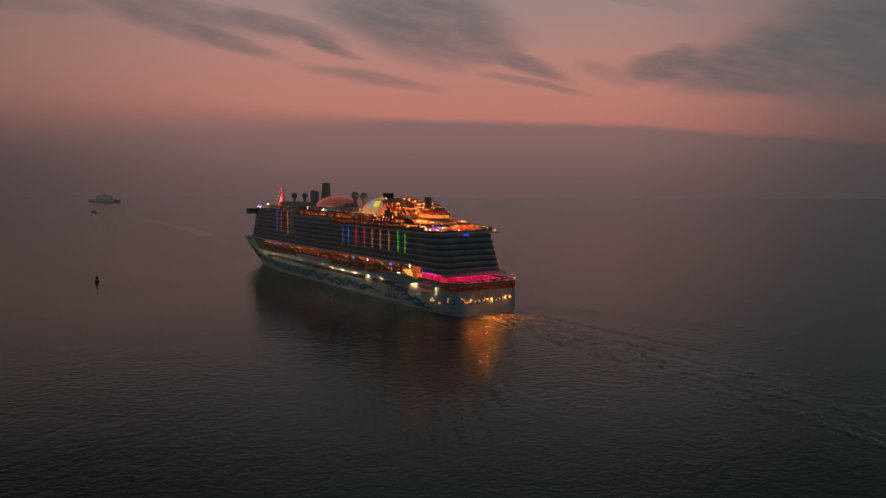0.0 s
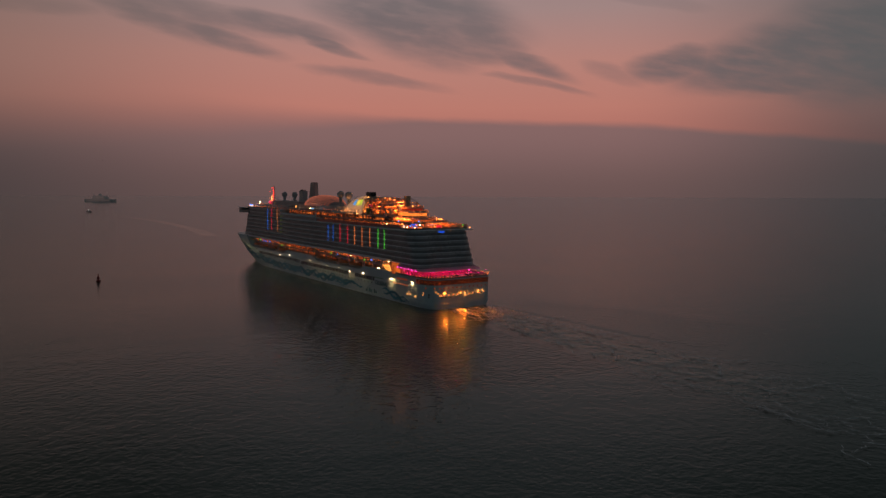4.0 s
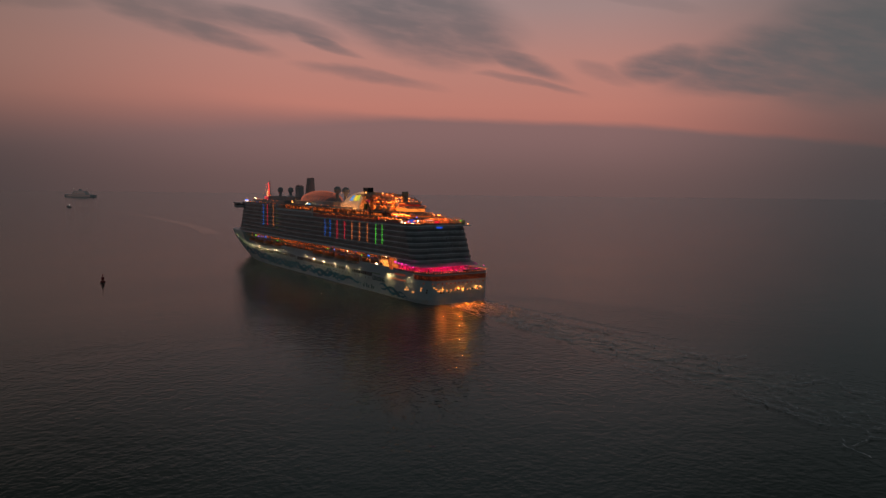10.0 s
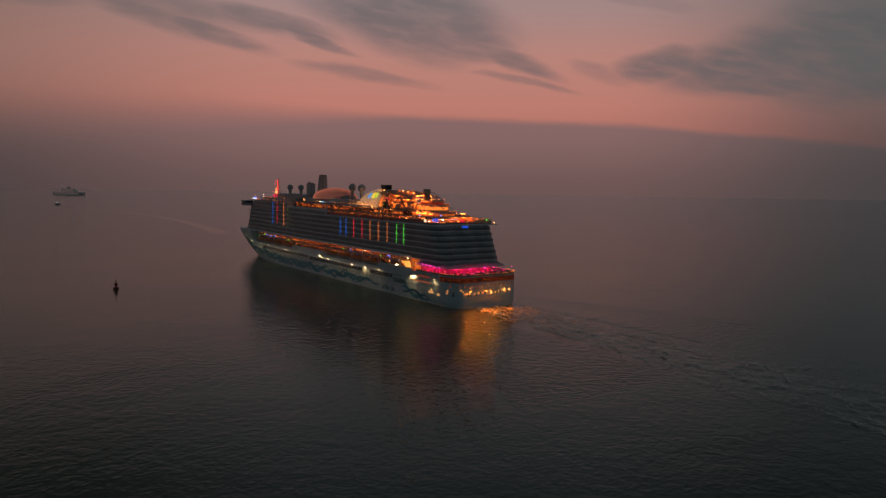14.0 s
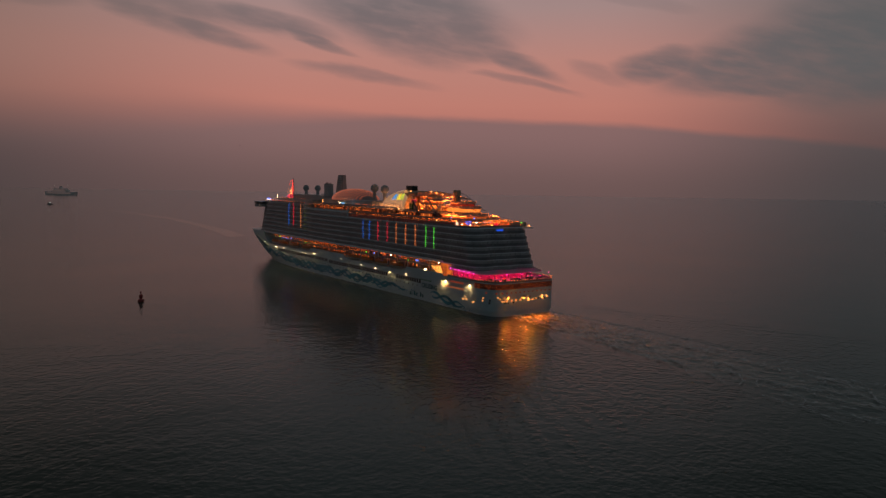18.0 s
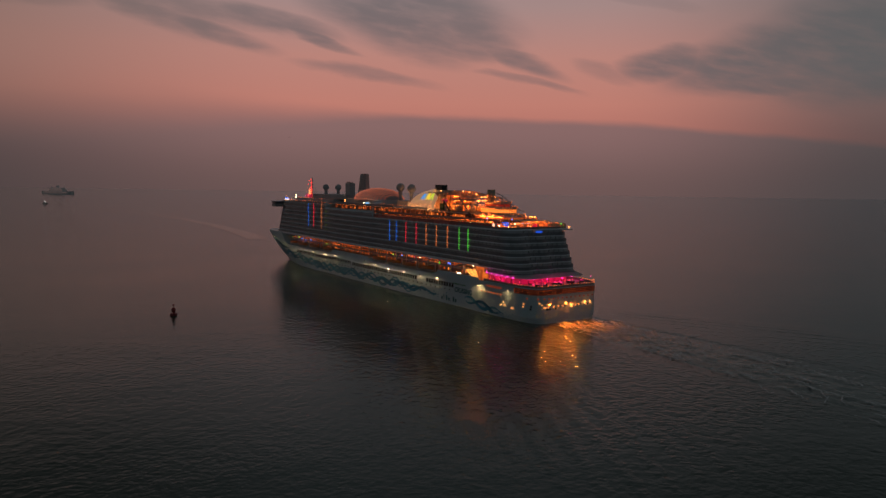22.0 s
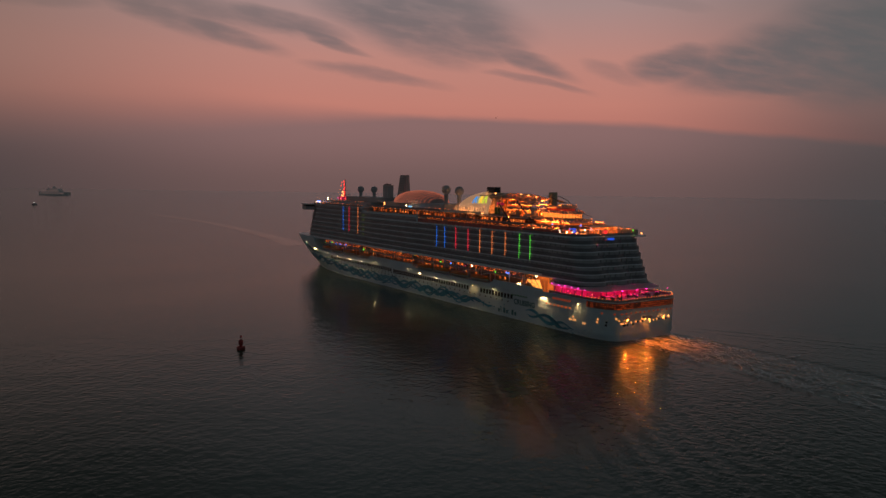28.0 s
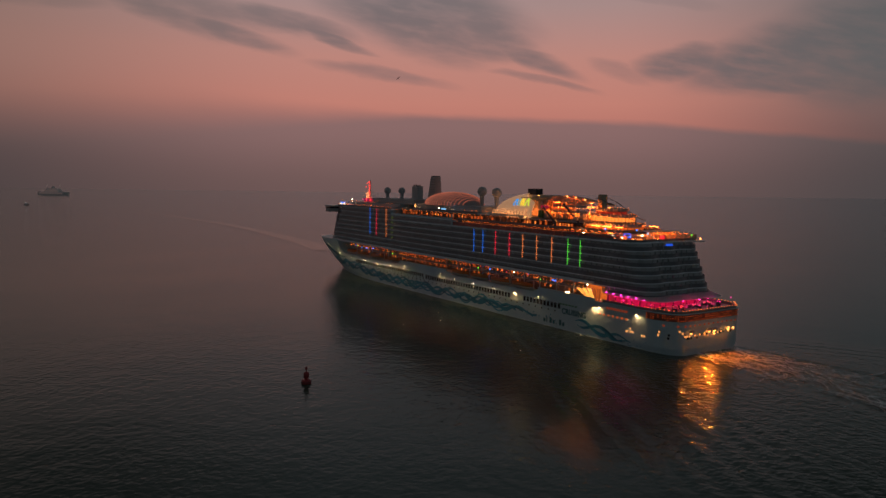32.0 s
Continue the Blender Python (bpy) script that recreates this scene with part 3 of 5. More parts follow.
        for k in range(n + 1):
            t = -1 + 2 * k / n
            w = 2.3 * max(0.02, 1 - abs(t) ** 3.2)
            ring = []
            for j in range(7):
                a = math.pi * j / 6
                ring.append(bm.verts.new((7.6 * t, w * math.cos(a), (z0 + (z1 - z0) * math.sin(a) * (1 - 0.25 * abs(t) ** 4)))))
            rings.append(ring)
        for a, b in zip(rings, rings[1:]):
            for j in range(6):
                bm.faces.new((a[j], b[j], b[j + 1], a[j + 1]))
            bm.faces.new((a[6], b[6], b[0], a[0]))
        return bm
    return mesh_of(shell(1.4, -0.1, 1, 0), BOATW, True, "boat_hull"), mesh_of(shell(1.4, 3.0, 1, 0), BOATO, True, "boat_canopy")


bh, bc = lifeboat_parts()
LIFEBOATS = []
davit = mesh_of(box(box(bmesh.new(), -0.2, 0.2, -2.4, 2.2, 4.0, 4.4), -0.2, 0.2, -2.4, -2.0, 0, 4.2), DECKW, name="davit")
for side in (1, -1):
    for x in (88.5, 105.5, 123, 140, 211.5, 234.5, 254.5, 273):
        y = 19.7 if x < 260 else 18.3
        b = tagged(new("lifeboat"), "orange covered lifeboat hanging in davits along the ship's promenade", "lifeboat", "lifeboats of the ship")
        placed("boat_hull", bh, b, Matrix.Identity(4))
        placed("canopy", bc, b, Matrix.Identity(4))
        LIFEBOATS.append((b, x, side * y, 14.3))
        for dx in (-5, 5):
            placed("davit", davit, ship, Matrix.Translation((x + dx, side * (y - 0.5), 14.1)) @ Matrix.Rotation(0 if side > 0 else math.pi, 4, "Z"))

# glass stair fan at the end of the promenade
FANG = mat("amber_glass_fan", (0.6, 0.45, 0.25), 0.25, vary=0.3, scale=2, glow=(1.0, 0.36, 0.06), power=2.2)
TAN0 = mat("dark_fan_slat", (0.22, 0.12, 0.06), 0.5, vary=0.1)
FANF = mat("pale_fan_frame", (0.5, 0.42, 0.3), 0.4, vary=0.1)
for side in (1, -1):
    fan = part("stair_fan", boxed(35, 50, side * 15.2 - 0.1, side * 15.2 + 0.1, 15.4, 20.6), LITO, ship, "amber lit glass stair screen")
    for k in range(5):
        x0, top = 51.2 - 3.1 * k, 19.4 + 0.25 * k
        bm = bmesh.new()
        xb, zb = 44.4 - 1.5 * k, 15.7 - 0.1 * k
        q = [(x0, 20.75, top), (x0 - 2.1, 20.75, top + 0.15), (xb - 1.0, 20.6, zb - 0.2), (xb, 20.6, zb)]
        lo, hi = [bm.verts.new((a, side * (b - 0.12), c)) for a, b, c in q], [bm.verts.new((a, side * b, c)) for a, b, c in q]
        for i in range(4):
            bm.faces.new((lo[i], lo[(i + 1) % 4], hi[(i + 1) % 4], hi[i]))
        bm.faces.new(hi), bm.faces.new(lo)
        part("glass_panel", bm, (FANG, FANG, FANG, LITO, LITO)[k], fan)
        part("slat", tube(bmesh.new(), (x0 - 1.5, side * 20.85, top + 0.1), (xb - 0.55, side * 20.7, zb - 0.1), 0.1, n=5), TAN0, fan)
        part("frame", tube(bmesh.new(), (x0 + 0.1, side * 20.7, top + 0.1), (xb + 0.15, side * 20.6, zb - 0.3), 0.14, n=6), FANF, fan)


# ---- ship: balcony dividers, light columns ----
DIV = mat("balcony_divider", (0.33, 0.33, 0.335), 0.5, vary=0.2, per_piece=0.4)
divider = mesh_of(boxed(-0.05, 0.05, -0.05, 0.22, 0, 2.6), DIV, name="divider")
rest = bmesh.new()
count = 0
for i, z in enumerate(FLOORS[:7]):
    xf = 40 if i == 0 else 298
    x = 22.0 + 1.3 * i
    while x < xf:
        y = 18.98 + 0.9 * smoothstep(215, 200, x) * smoothstep(140, 160, x)
        if x < 150 and count < 290:
            placed("divider", divider, ship, Matrix.Translation((x, y, z + 0.12)))
            count += 1
        else:
            box(rest, x - 0.05, x + 0.05, y - 0.05, y + 0.22, z + 0.12, z + 2.72)
        if (int(x * 10) + i) % 3 == 0:
            box(rest, x - 0.05, x + 0.05, -y - 0.22, -y + 0.05, z + 0.12, z + 2.72)
        x += 3.15
    for k in range(-4, 5):
        box(rest, 13.1 + 1.3 * i, 13.7 + 1.3 * i, k * 3.1 - 0.05, k * 3.1 + 0.05, z + 0.12, z + 2.72)
tagged(part("divider_row", rest, DIV, ship), kind="stuff")

STRIPS = [("blue", (0.005, 0.15, 0.85)), ("red", (1.0, 0.015, 0.05)), ("orange", (1.0, 0.25, 0.06)), ("green", (0.12, 0.85, 0.06))]
SM = {n: mat(n + "_light_strip", (0.3, 0.3, 0.3), 0.4, vary=0, glow=c, power=0.95) for n, c in STRIPS}


def light_column(x, z0, z1, colour, y=19.78, side=1, w=0.08):
    col = part("light_strip", boxed(x - w, x + w, min(side * y, side * (y + 0.1)), max(side * y, side * (y + 0.1)), z0, z1), SM[colour], ship, colour + " vertical light strip")
    z = math.ceil(z0 / 3 - 0.3) * 3 + 1.0
    while z < z1 + 0.3:
        part("light_tick", boxed(x - 1.1, x + 0.1, min(side * y, side * (y + 0.08)), max(side * y, side * (y + 0.08)), z - 0.06, z + 0.06), SM[colour], col)
        z += 3.0


for side in (1, -1):
    for x, c in ((128.2, "blue"), (120.4, "blue"), (110, "red"), (99, "red"), (89, "orange"), (79, "orange"), (68.8, "orange"), (58.4, "green"), (50.8, "green")):
        light_column(x, 28.2, 39.4, c, 19.66, side)
    for x, c, b in ((244.3, "blue", 29.6), (235.4, "red", 29.6), (222.5, "orange", 29.2)):
        light_column(x, b, 46.0, c, 19.7, side)
for k in range(5):
    part("light_tick", boxed(214.6, 215.0, 19.7, 19.8, 28.6 + 3 * k, 29.8 + 3 * k), mat("dim_green_strip", (0.2, 0.25, 0.2), 0.4, vary=0, glow=(0.4, 0.6, 0.06), power=0.28), ship)
part("lit_window", boxed(15.1, 15.2, 12.6, 13.6, 22.9, 24.4), LITO, ship)
part("lit_window", boxed(15.1, 15.2, 10.4, 11.4, 22.9, 24.4), LITO, ship)


# ---- ship: upper decks ----
def along(d, pts, lengths):
    for k in range(len(pts) - 1):
        if lengths[k + 1] >= d:
            t = (d - lengths[k]) / max(1e-6, lengths[k + 1] - lengths[k])
            return tuple(a + (b - a) * t for a, b in zip(pts[k], pts[k + 1]))
    return pts[-1]


def turned_cone(x, y, z, r=1.3, h=0.55):
    bm = tube(bmesh.new(), (x, y, z), (x, y, z + h), r, 0.05, n=8, caps=False)
    bmesh.ops.solidify(bm, geom=bm.faces[:], thickness=0.04)
    return bm


REDP = mat("dark_red_bulwark_panel", (0.44, 0.11, 0.085), 0.35, vary=0.3, scale=0.3, per_piece=0.5)
MEMB = mat("grey_dome_membrane", (0.46, 0.38, 0.37), 0.5, vary=0.12)
RIB = mat("orange_lit_rib", (0.6, 0.25, 0.15), 0.5, vary=0.1, glow=(1.0, 0.26, 0.15), power=0.32)
SHELL = mat("white_stage_shell", (0.80, 0.76, 0.70), 0.5, vary=0.08)
GLOWSH = mat("self_glow_shell", (0.80, 0.76, 0.70), 0.5, vary=0.08, glow=(1.0, 0.46, 0.19), power=0.30)
TAN = mat("tan_stage_panel", (0.56, 0.42, 0.28), 0.5, vary=0.2)
GLASS = mat("clear_wind_screen", (0.45, 0.44, 0.43), 0.15, vary=0.1)
MAGB = mat("magenta_self_glow", (0.5, 0.1, 0.3), 0.4, vary=0.2, glow=(1.0, 0.008, 0.09), power=0.2)
BLUP = mat("blue_lit_panel", (0.1, 0.2, 0.5), 0.4, vary=0.1, glow=(0.02, 0.12, 1.0), power=0.7)
CYAP = mat("pale_blue_screen", (0.3, 0.5, 0.7), 0.4, vary=0.1, glow=(0.25, 0.6, 1.0), power=0.8)

# forward block: two more cabin rows
for i, z in enumerate((40.0, 43.0)):
    xf = 296 - 0.9 * i
    aft = 149 if i == 0 else 217
    out = [(aft, 19.6), (xf - 6, 19.6), (xf, 17.1), (xf + 1.5, 8), (xf + 2, 0), (xf + 1.5, -8), (xf, -17.1), (xf - 6, -19.6), (aft, -19.6)]
    deck = part("balcony_deck", prism(bmesh.new(), out, z + 2.72, z + 3.12), EDGE, ship, "pale deck edge with dark glass railing")
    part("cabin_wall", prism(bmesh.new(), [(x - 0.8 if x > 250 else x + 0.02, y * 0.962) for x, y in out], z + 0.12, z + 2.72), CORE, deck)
    part("railing", band(bmesh.new(), [(x, y * 0.998) for x, y in out], z + 0.12, z + 1.5, 0.1), DARK, deck)
    k = aft + 1.5
    bm = bmesh.new()
    while k < 290:
        for s in (1, -1):
            box(bm, k - 0.05, k + 0.05, min(s * 18.4, s * 18.9), max(s * 18.4, s * 18.9), z + 0.12, z + 2.72)
        k += 3.15
    tagged(part("divider_row", bm, DIV, deck), kind="stuff")
    part("end_wall", boxed(aft - 0.3, aft, -19.5, 19.5, z + 0.13, z + 2.71), WHITE, deck)
# front wall of the block, sloping, with bridge
bm = bmesh.new()
for y0, y1 in ((-17, -8), (-8, 0), (0, 8), (8, 17)):
    f = lambda y: 1.5 * (1 - (y / 17) ** 2)
    v = [bm.verts.new(p) for p in ((308.6 + f(y0), y0, 22.1), (308.6 + f(y1), y1, 22.1), (297.0 + f(y1), y1, 46.9), (297.0 + f(y0), y0, 46.9))]
    bm.faces.new(v)
bmesh.ops.solidify(bm, geom=bm.faces[:], thickness=0.3)
part("front_wall", bm, GREY, ship)
wing = part("bridge_wing", prism(bmesh.new(), [(311, -21.4), (311, 21.4), (307, 21.8), (303.5, 21.4), (303.5, -21.4), (307, -21.8)], 41.5, 45.6), GREY, ship, "enclosed grey bridge wing")
part("bridge_window", prism(bmesh.new(), [(311.1, -21.5), (311.1, 21.5), (307, 21.9), (303.4, 21.5), (303.4, -21.5), (307, -21.9)], 43.9, 45.0), PANE, wing)
part("bridge_roof", prism(bmesh.new(), [(312, -22), (312, 22), (302.6, 22), (302.6, -22)], 45.6, 45.9), WHITE, wing)
part("foredeck", prism(bmesh.new(), [(x, half(x, 22.4) - 0.6) for x in range(296, 334, 4)] + [(x, -half(x, 22.4) + 0.6) for x in range(332, 292, -4)], 21.6, 21.9), TEAK, ship)

# bulwarks and open decks
def top_rail(x0, x1, y, z, h=1.15):
    for s in (1, -1):
        part("railing", band(bmesh.new(), [(x0, s * y), (x1, s * y)], z, z + h, 0.07), DARK, ship)


top_rail(217, 294, 19.3, 46.12)
panel = mesh_of(boxed(-2.4, 2.4, -0.08, 0.08, 0, 2.1), REDP, name="bulwark_panel")
for s in (1, -1):
    for k in range(23):
        placed("bulwark_panel", panel, ship, Matrix.Translation((146 - 5.05 * k, s * 19.2, 40.13)))
    part("handrail", boxed(31, 149, min(s * 19.0, s * 19.4), max(s * 19.0, s * 19.4), 42.25, 42.4), DECKW, ship)
    part("white_post", boxed(148.4, 149.4, s * 19.4 - 0.4, s * 19.4 + 0.4, 40.1, 46.2), WHITE, ship)
    part("bulwark", boxed(150, 217, min(s * 19.1, s * 19.3), max(s * 19.1, s * 19.3), 43.12, 44.1), WHITE, ship)
part("sun_deck", boxed(149, 217, -18.9, 18.9, 43.13, 43.2), TEAK, ship)
part("pool_deck", boxed(24, 148.9, -18.9, 18.9, 40.13, 40.2), TEAK, ship)
# house tiers
HOUSE = mat("warm_brown_house_wall", (0.26, 0.17, 0.11), 0.5, vary=0.25, scale=0.5)
part("deck_house", boxed(100, 214, -13.5, 13.5, 43.2, 46.6, bevel=0.3), HOUSE, ship)
part("deck_roof", boxed(98, 216, -16.5, 16.5, 46.6, 47.0, bevel=0.1), DECKW, ship)
part("deck_house", boxed(64, 147, -15.0, 15.0, 40.2, 43.0, bevel=0.2), HOUSE, ship)
part("deck_roof", boxed(60, 147.5, -17.2, 17.2, 43.0, 43.25, bevel=0.05), TEAK, ship)
part("deck_house", boxed(217, 292, -13, 13, 46.15, 49.2, bevel=0.3), GREY, ship)
part("deck_house", boxed(206, 262, -9, 9, 49.2, 52.4, bevel=0.3), GREY, ship)
part("deck_house", boxed(136, 206, -10, 10, 47.0, 50.5, bevel=0.3), GREY, ship)
for s in (1, -1):
    for x in range(152, 216, 6):
        part("post", tube(bmesh.new(), (x, s * 16.2, 43.2), (x, s * 16.2, 46.6), 0.12, n=6), DECKW, ship)
    for x in range(100, 146, 5):
        part("post", tube(bmesh.new(), (x, s * 17.0, 43.25), (x, s * 16.4, 46.6), 0.1, n=6), DECKW, ship)
top_rail(60, 148, 17.1, 43.25, 1.0)
top_rail(130, 216, 16.4, 47.0, 1.0)
rnd = random.Random(3)
win = mesh_of(boxed(-0.7, 0.7, -0.05, 0.05, -0.6, 0.6), LITO, name="lit_window")
winy = mesh_of(boxed(-0.5, 0.5, -0.05, 0.05, -0.5, 0.5), LITY, name="lit_window")
for s in (1, -1):
    for x in range(67, 146, 3):
        if rnd.random() < 0.75:
            placed("lit_window", winy if rnd.random() < 0.3 else win, ship, Matrix.Translation((x, s * 15.06, 41.6)))
    for x in range(103, 212, 3):
        if rnd.random() < 0.6:
            placed("lit_window", winy if rnd.random() < 0.2 else win, ship, Matrix.Translation((x, s * 13.56, 44.9)))
# strings of bulbs along the decks
for s in (1, -1):
    for x in range(152, 296, 3):
        if rnd.random() < (0.8 if x < 216 else 0.85):
            bulb("o", x + rnd.uniform(-0.6, 0.6), s * (16.3 if x < 216 else 18.9), 46.3 if x < 216 else 47.4)
    for x in range(62, 148, 2):
        if rnd.random() < 0.75:
            bulb("y" if rnd.random() < 0.35 else "o", x + rnd.uniform(-0.6, 0.6), s * rnd.uniform(15.6, 16.9), rnd.choice((41.9, 44.6, 44.6, 46.2)))
    for x in range(101, 150, 3):
        bulb("y" if rnd.random() < 0.3 else "o", x, s * rnd.uniform(12, 16), 48.3)
for x in range(64, 102, 2):
    for _ in range(3):
        bulb("y" if rnd.random() < 0.5 else "o", x + rnd.uniform(-1, 1), rnd.uniform(-12, 15.5), rnd.choice((44.2, 46.0, 48.2, 50.5, 53.0)))

# sliding-roof dome over the beach club
def dome_mesh(cx, rx, ry, z0, h, x0=-1.0, x1=1.0, nu=24, nv=14, bulge=1.0):
    bm = bmesh.new()
    grid = []
    for i in range(nu + 1):
        t = x0 + (x1 - x0) * i / nu
        w = math.sqrt(max(0.0, 1 - t * t))
        grid.append([bm.verts.new((cx + rx * t, ry * w * math.cos(math.pi * j / nv), z0 + h * w * math.sin(math.pi * j / nv))) for j in range(nv + 1)])
    for a, b in zip(grid, grid[1:]):
        for j in range(nv):
            bm.faces.new((a[j], b[j], b[j + 1], a[j + 1]))
    for ring in (grid[0], grid[-1]):
        if abs(ring[0].co.y) > 0.5:
            bm.faces.new(ring)
    bmesh.ops.remove_doubles(bm, verts=bm.verts[:], dist=0.001)
    return bm


dome = part("beach_dome", dome_mesh(177, 25, 12, 50.0, 7.4), MEMB, ship, "grey membrane dome with glowing orange ribs", smooth=True)
for k in range(-9, 10):
    t = k / 10
    bm = bmesh.new()
    n, last = 16, None
    for j in range(n + 1):
        lean = 0.10 * math.cos(math.pi * j / n)
        tt = max(-0.985, min(0.985, t + lean))
        w = math.sqrt(1 - tt * tt)
        a = math.pi * j / n
        p = Vector((177 + 25 * tt, 12 * w * math.cos(a), 50.0 + 7.4 * w * math.sin(a)))
        nrm = Vector((tt / 29 * 20, w * math.cos(a), w * math.sin(a) * 2)).normalized()
        now = [bm.verts.new(p + nrm * 0.05 + Vector((-0.3, 0, 0))), bm.verts.new(p + nrm * 0.22 + Vector((-0.3, 0, 0))), bm.verts.new(p + nrm * 0.22 + Vector((0.3, 0, 0))), bm.verts.new(p + nrm * 0.05 + Vector((0.3, 0, 0)))]
        if last:
            for i in range(4):
                bm.faces.new((last[i], now[i], now[(i + 1) % 4], last[(i + 1) % 4]))
        last = now
    part("rib", bm, RIB, dome)

# stage shell with coloured mark
SX, SRX, SRY, SZ, SH = 96.0, 36.0, 14.0, 46.8, 11.5


def rim(a):
    """Where the shell opens aft: upright at its sides, leaning forward over the crown."""
    return -0.16 + 0.42 * smoothstep(0.55, 1.0, math.sin(a))


def on_shell(t, a, off=0.0):
    w = math.sqrt(max(0.0, 1 - t * t))
    return SX + (SRX + off) * t, (SRY + off) * w * math.cos(a), SZ + (SH + off) * w * math.sin(a)


bm = bmesh.new()
last = None
for j in range(25):
    a = math.pi * j / 24
    now = [bm.verts.new(on_shell(rim(a) + (1 - rim(a)) * math.sin(math.pi / 2 * i / 20), a)) for i in range(21)]
    if last:
        for i in range(20):
            bm.faces.new((last[i], last[i + 1], now[i + 1], now[i]))
    last = now
bmesh.ops.remove_doubles(bm, verts=bm.verts[:], dist=0.001)
bmesh.ops.solidify(bm, geom=bm.faces[:], thickness=0.35)
# the floodlight that falls on the shell is put in as surface glow
shell = part("stage_shell", bm, GLOWSH, ship, "white half dome with its warm floodlight put in as glow", smooth=True)
fin_me = mesh_of(tube(bmesh.new(), (0, 0, 0), (0, 0, 3.2), 0.42, 0.14, n=6), SHELL, name="fin")
for s in (1, -1):
    for k in range(16):
        t = -0.1 + 0.98 * k / 15
        w = math.sqrt(max(0.0, 1 - t * t))
        x, y = SX + (SRX + 1.5) * t, (SRY + 1.7) * w
        placed("fin", fin_me, shell, Matrix.Translation((x, s * y, 47.0)) @ Matrix.Rotation(s * 0.14, 4, "X"))
        bulb("y", x + 0.9, s * (y + 0.7), 47.6)


def shell_mark(name, low, high, material, a0=27, a1=47):
    """A slanting stroke on the shell, from its foot to its head (edges along the ship)."""
    bm = bmesh.new()
    rows = []
    for i in range(6):
        f = i / 5
        a = radians(a0 + (a1 - a0) * f)
        lean = 0.05 * f
        rows.append([[bm.verts.new(on_shell(low[e] + (high[e] - low[e]) * f + lean, a, off)) for e in (0, 1)] for off in (0.40, 0.60)])
    for r, q in zip(rows, rows[1:]):
        bm.faces.new((r[1][0], r[1][1], q[1][1], q[1][0]))
        for e in (0, 1):
            bm.faces.new((r[0][e], r[1][e], q[1][e], q[0][e]))
    part(name, bm, material, shell)


MK = [mat(n, (0.3, 0.3, 0.3), 0.4, vary=0, glow=c, power=p) for n, c, p in (("blue_mark", (0.01, 0.34, 0.9), 0.75), ("pale_mark", (0.25, 0.6, 0.5), 0.5), ("yellow_mark", (1.0, 0.62, 0.02), 1.0), ("lime_mark", (0.6, 0.75, 0.03), 0.9))]
for low, high, k in (((0.28, 0.25), (0.245, 0.225), 0), ((0.20, 0.175), (0.225, 0.20), 0), ((0.155, 0.135), (0.155, 0.135), 1), ((0.11, 0.085), (0.11, 0.085), 2), ((0.06, 0.04), (0.075, 0.05), 2), ((0.03, 0.005), (-0.005, -0.022), 3), ((-0.05, -0.072), (-0.022, -0.045), 3)):
    shell_mark("mark_stroke", low, high, MK[k])


# stacks, domes, mast
bm = bmesh.new()
lo, hi = [(203.5, 2.4), (203.5, -2.4), (192.4, -2.4), (192.4, 2.4)], [(200.2, 1.7), (200.2, -1.7), (193.4, -1.7), (193.4, 1.7)]
a, b = [bm.verts.new((*p, 50.0)) for p in lo], [bm.verts.new((*p, 66.4)) for p in hi]
for i in range(4):
    bm.faces.new((a[i], a[(i + 1) % 4], b[(i + 1) % 4], b[i]))
bm.faces.new(b), bm.faces.new(a)
bmesh.ops.bevel(bm, geom=[e for e in bm.edges if abs(e.verts[0].co.z - e.verts[1].co.z) > 3], offset=0.7, segments=3, affect="EDGES")
fun = part("funnel", bm, GREY, ship, "tall grey tapered funnel")
part("funnel_cap", boxed(193.8, 199.8, -1.3, 1.3, 66.3, 66.8), BLACK, fun)
for k in range(6):
    part("louvre", boxed(194.0, 201.2 - 0.25 * k, 2.0 - 0.06 * k, 2.24 - 0.06 * k, 57 + 1.5 * k, 57.2 + 1.5 * k), STEEL, fun)
st = part("exhaust_trunk", prism(bmesh.new(), [(221.4, 2.0), (221.4, -2.0), (214.6, -2.0), (214.6, 2.0)], 52.4, 60.4), GREY, ship, "square grey exhaust stack")
for k in range(5):
    part("pipe", tube(bmesh.new(), (215.3 + 1.3 * k, 0.9 - (k % 2) * 1.8, 60.4), (215.3 + 1.3 * k, 0.9 - (k % 2) * 1.8, 61.0 + 0.3 * (k % 3)), 0.45, n=8), BLACK, st)
for x, y, z, r in ((255.5, 1.0, 57.2, 2.3), (242.3, -2.5, 57.2, 2.3), (146.2, 2.0, 58.3, 2.6), (132.8, 2.2, 57.8, 2.6)):
    d = part("radome", ball(bmesh.new(), (x, y, z), r, n=16), GREY, ship, "grey radome on a stand", smooth=True)
    part("radome_stand", tube(bmesh.new(), (x, y, 49), (x, y, z - r * 0.8), 0.9, 1.25, n=10), GREY, d)
bx = part("vent_box", boxed(100.2, 107, -1.4, 2.5, 57.4, 60.3, bevel=0.1), BLACK, ship, "black ventilation box")
for k in range(7):
    part("louvre", boxed(100.6 + 0.9 * k, 101.1 + 0.9 * k, 2.5, 2.6, 57.7, 60.0), STEEL, bx)
part("vent_plinth", boxed(101, 106.4, -1.2, 2.2, 52, 57.4), SHELL, bx)
mast = part("signal_mast", tube(bmesh.new(), (284, -0.5, 49.2), (284, -0.5, 64.4), 0.9, 0.3, n=8), GREY, ship, "signal mast with red and orange lamps")
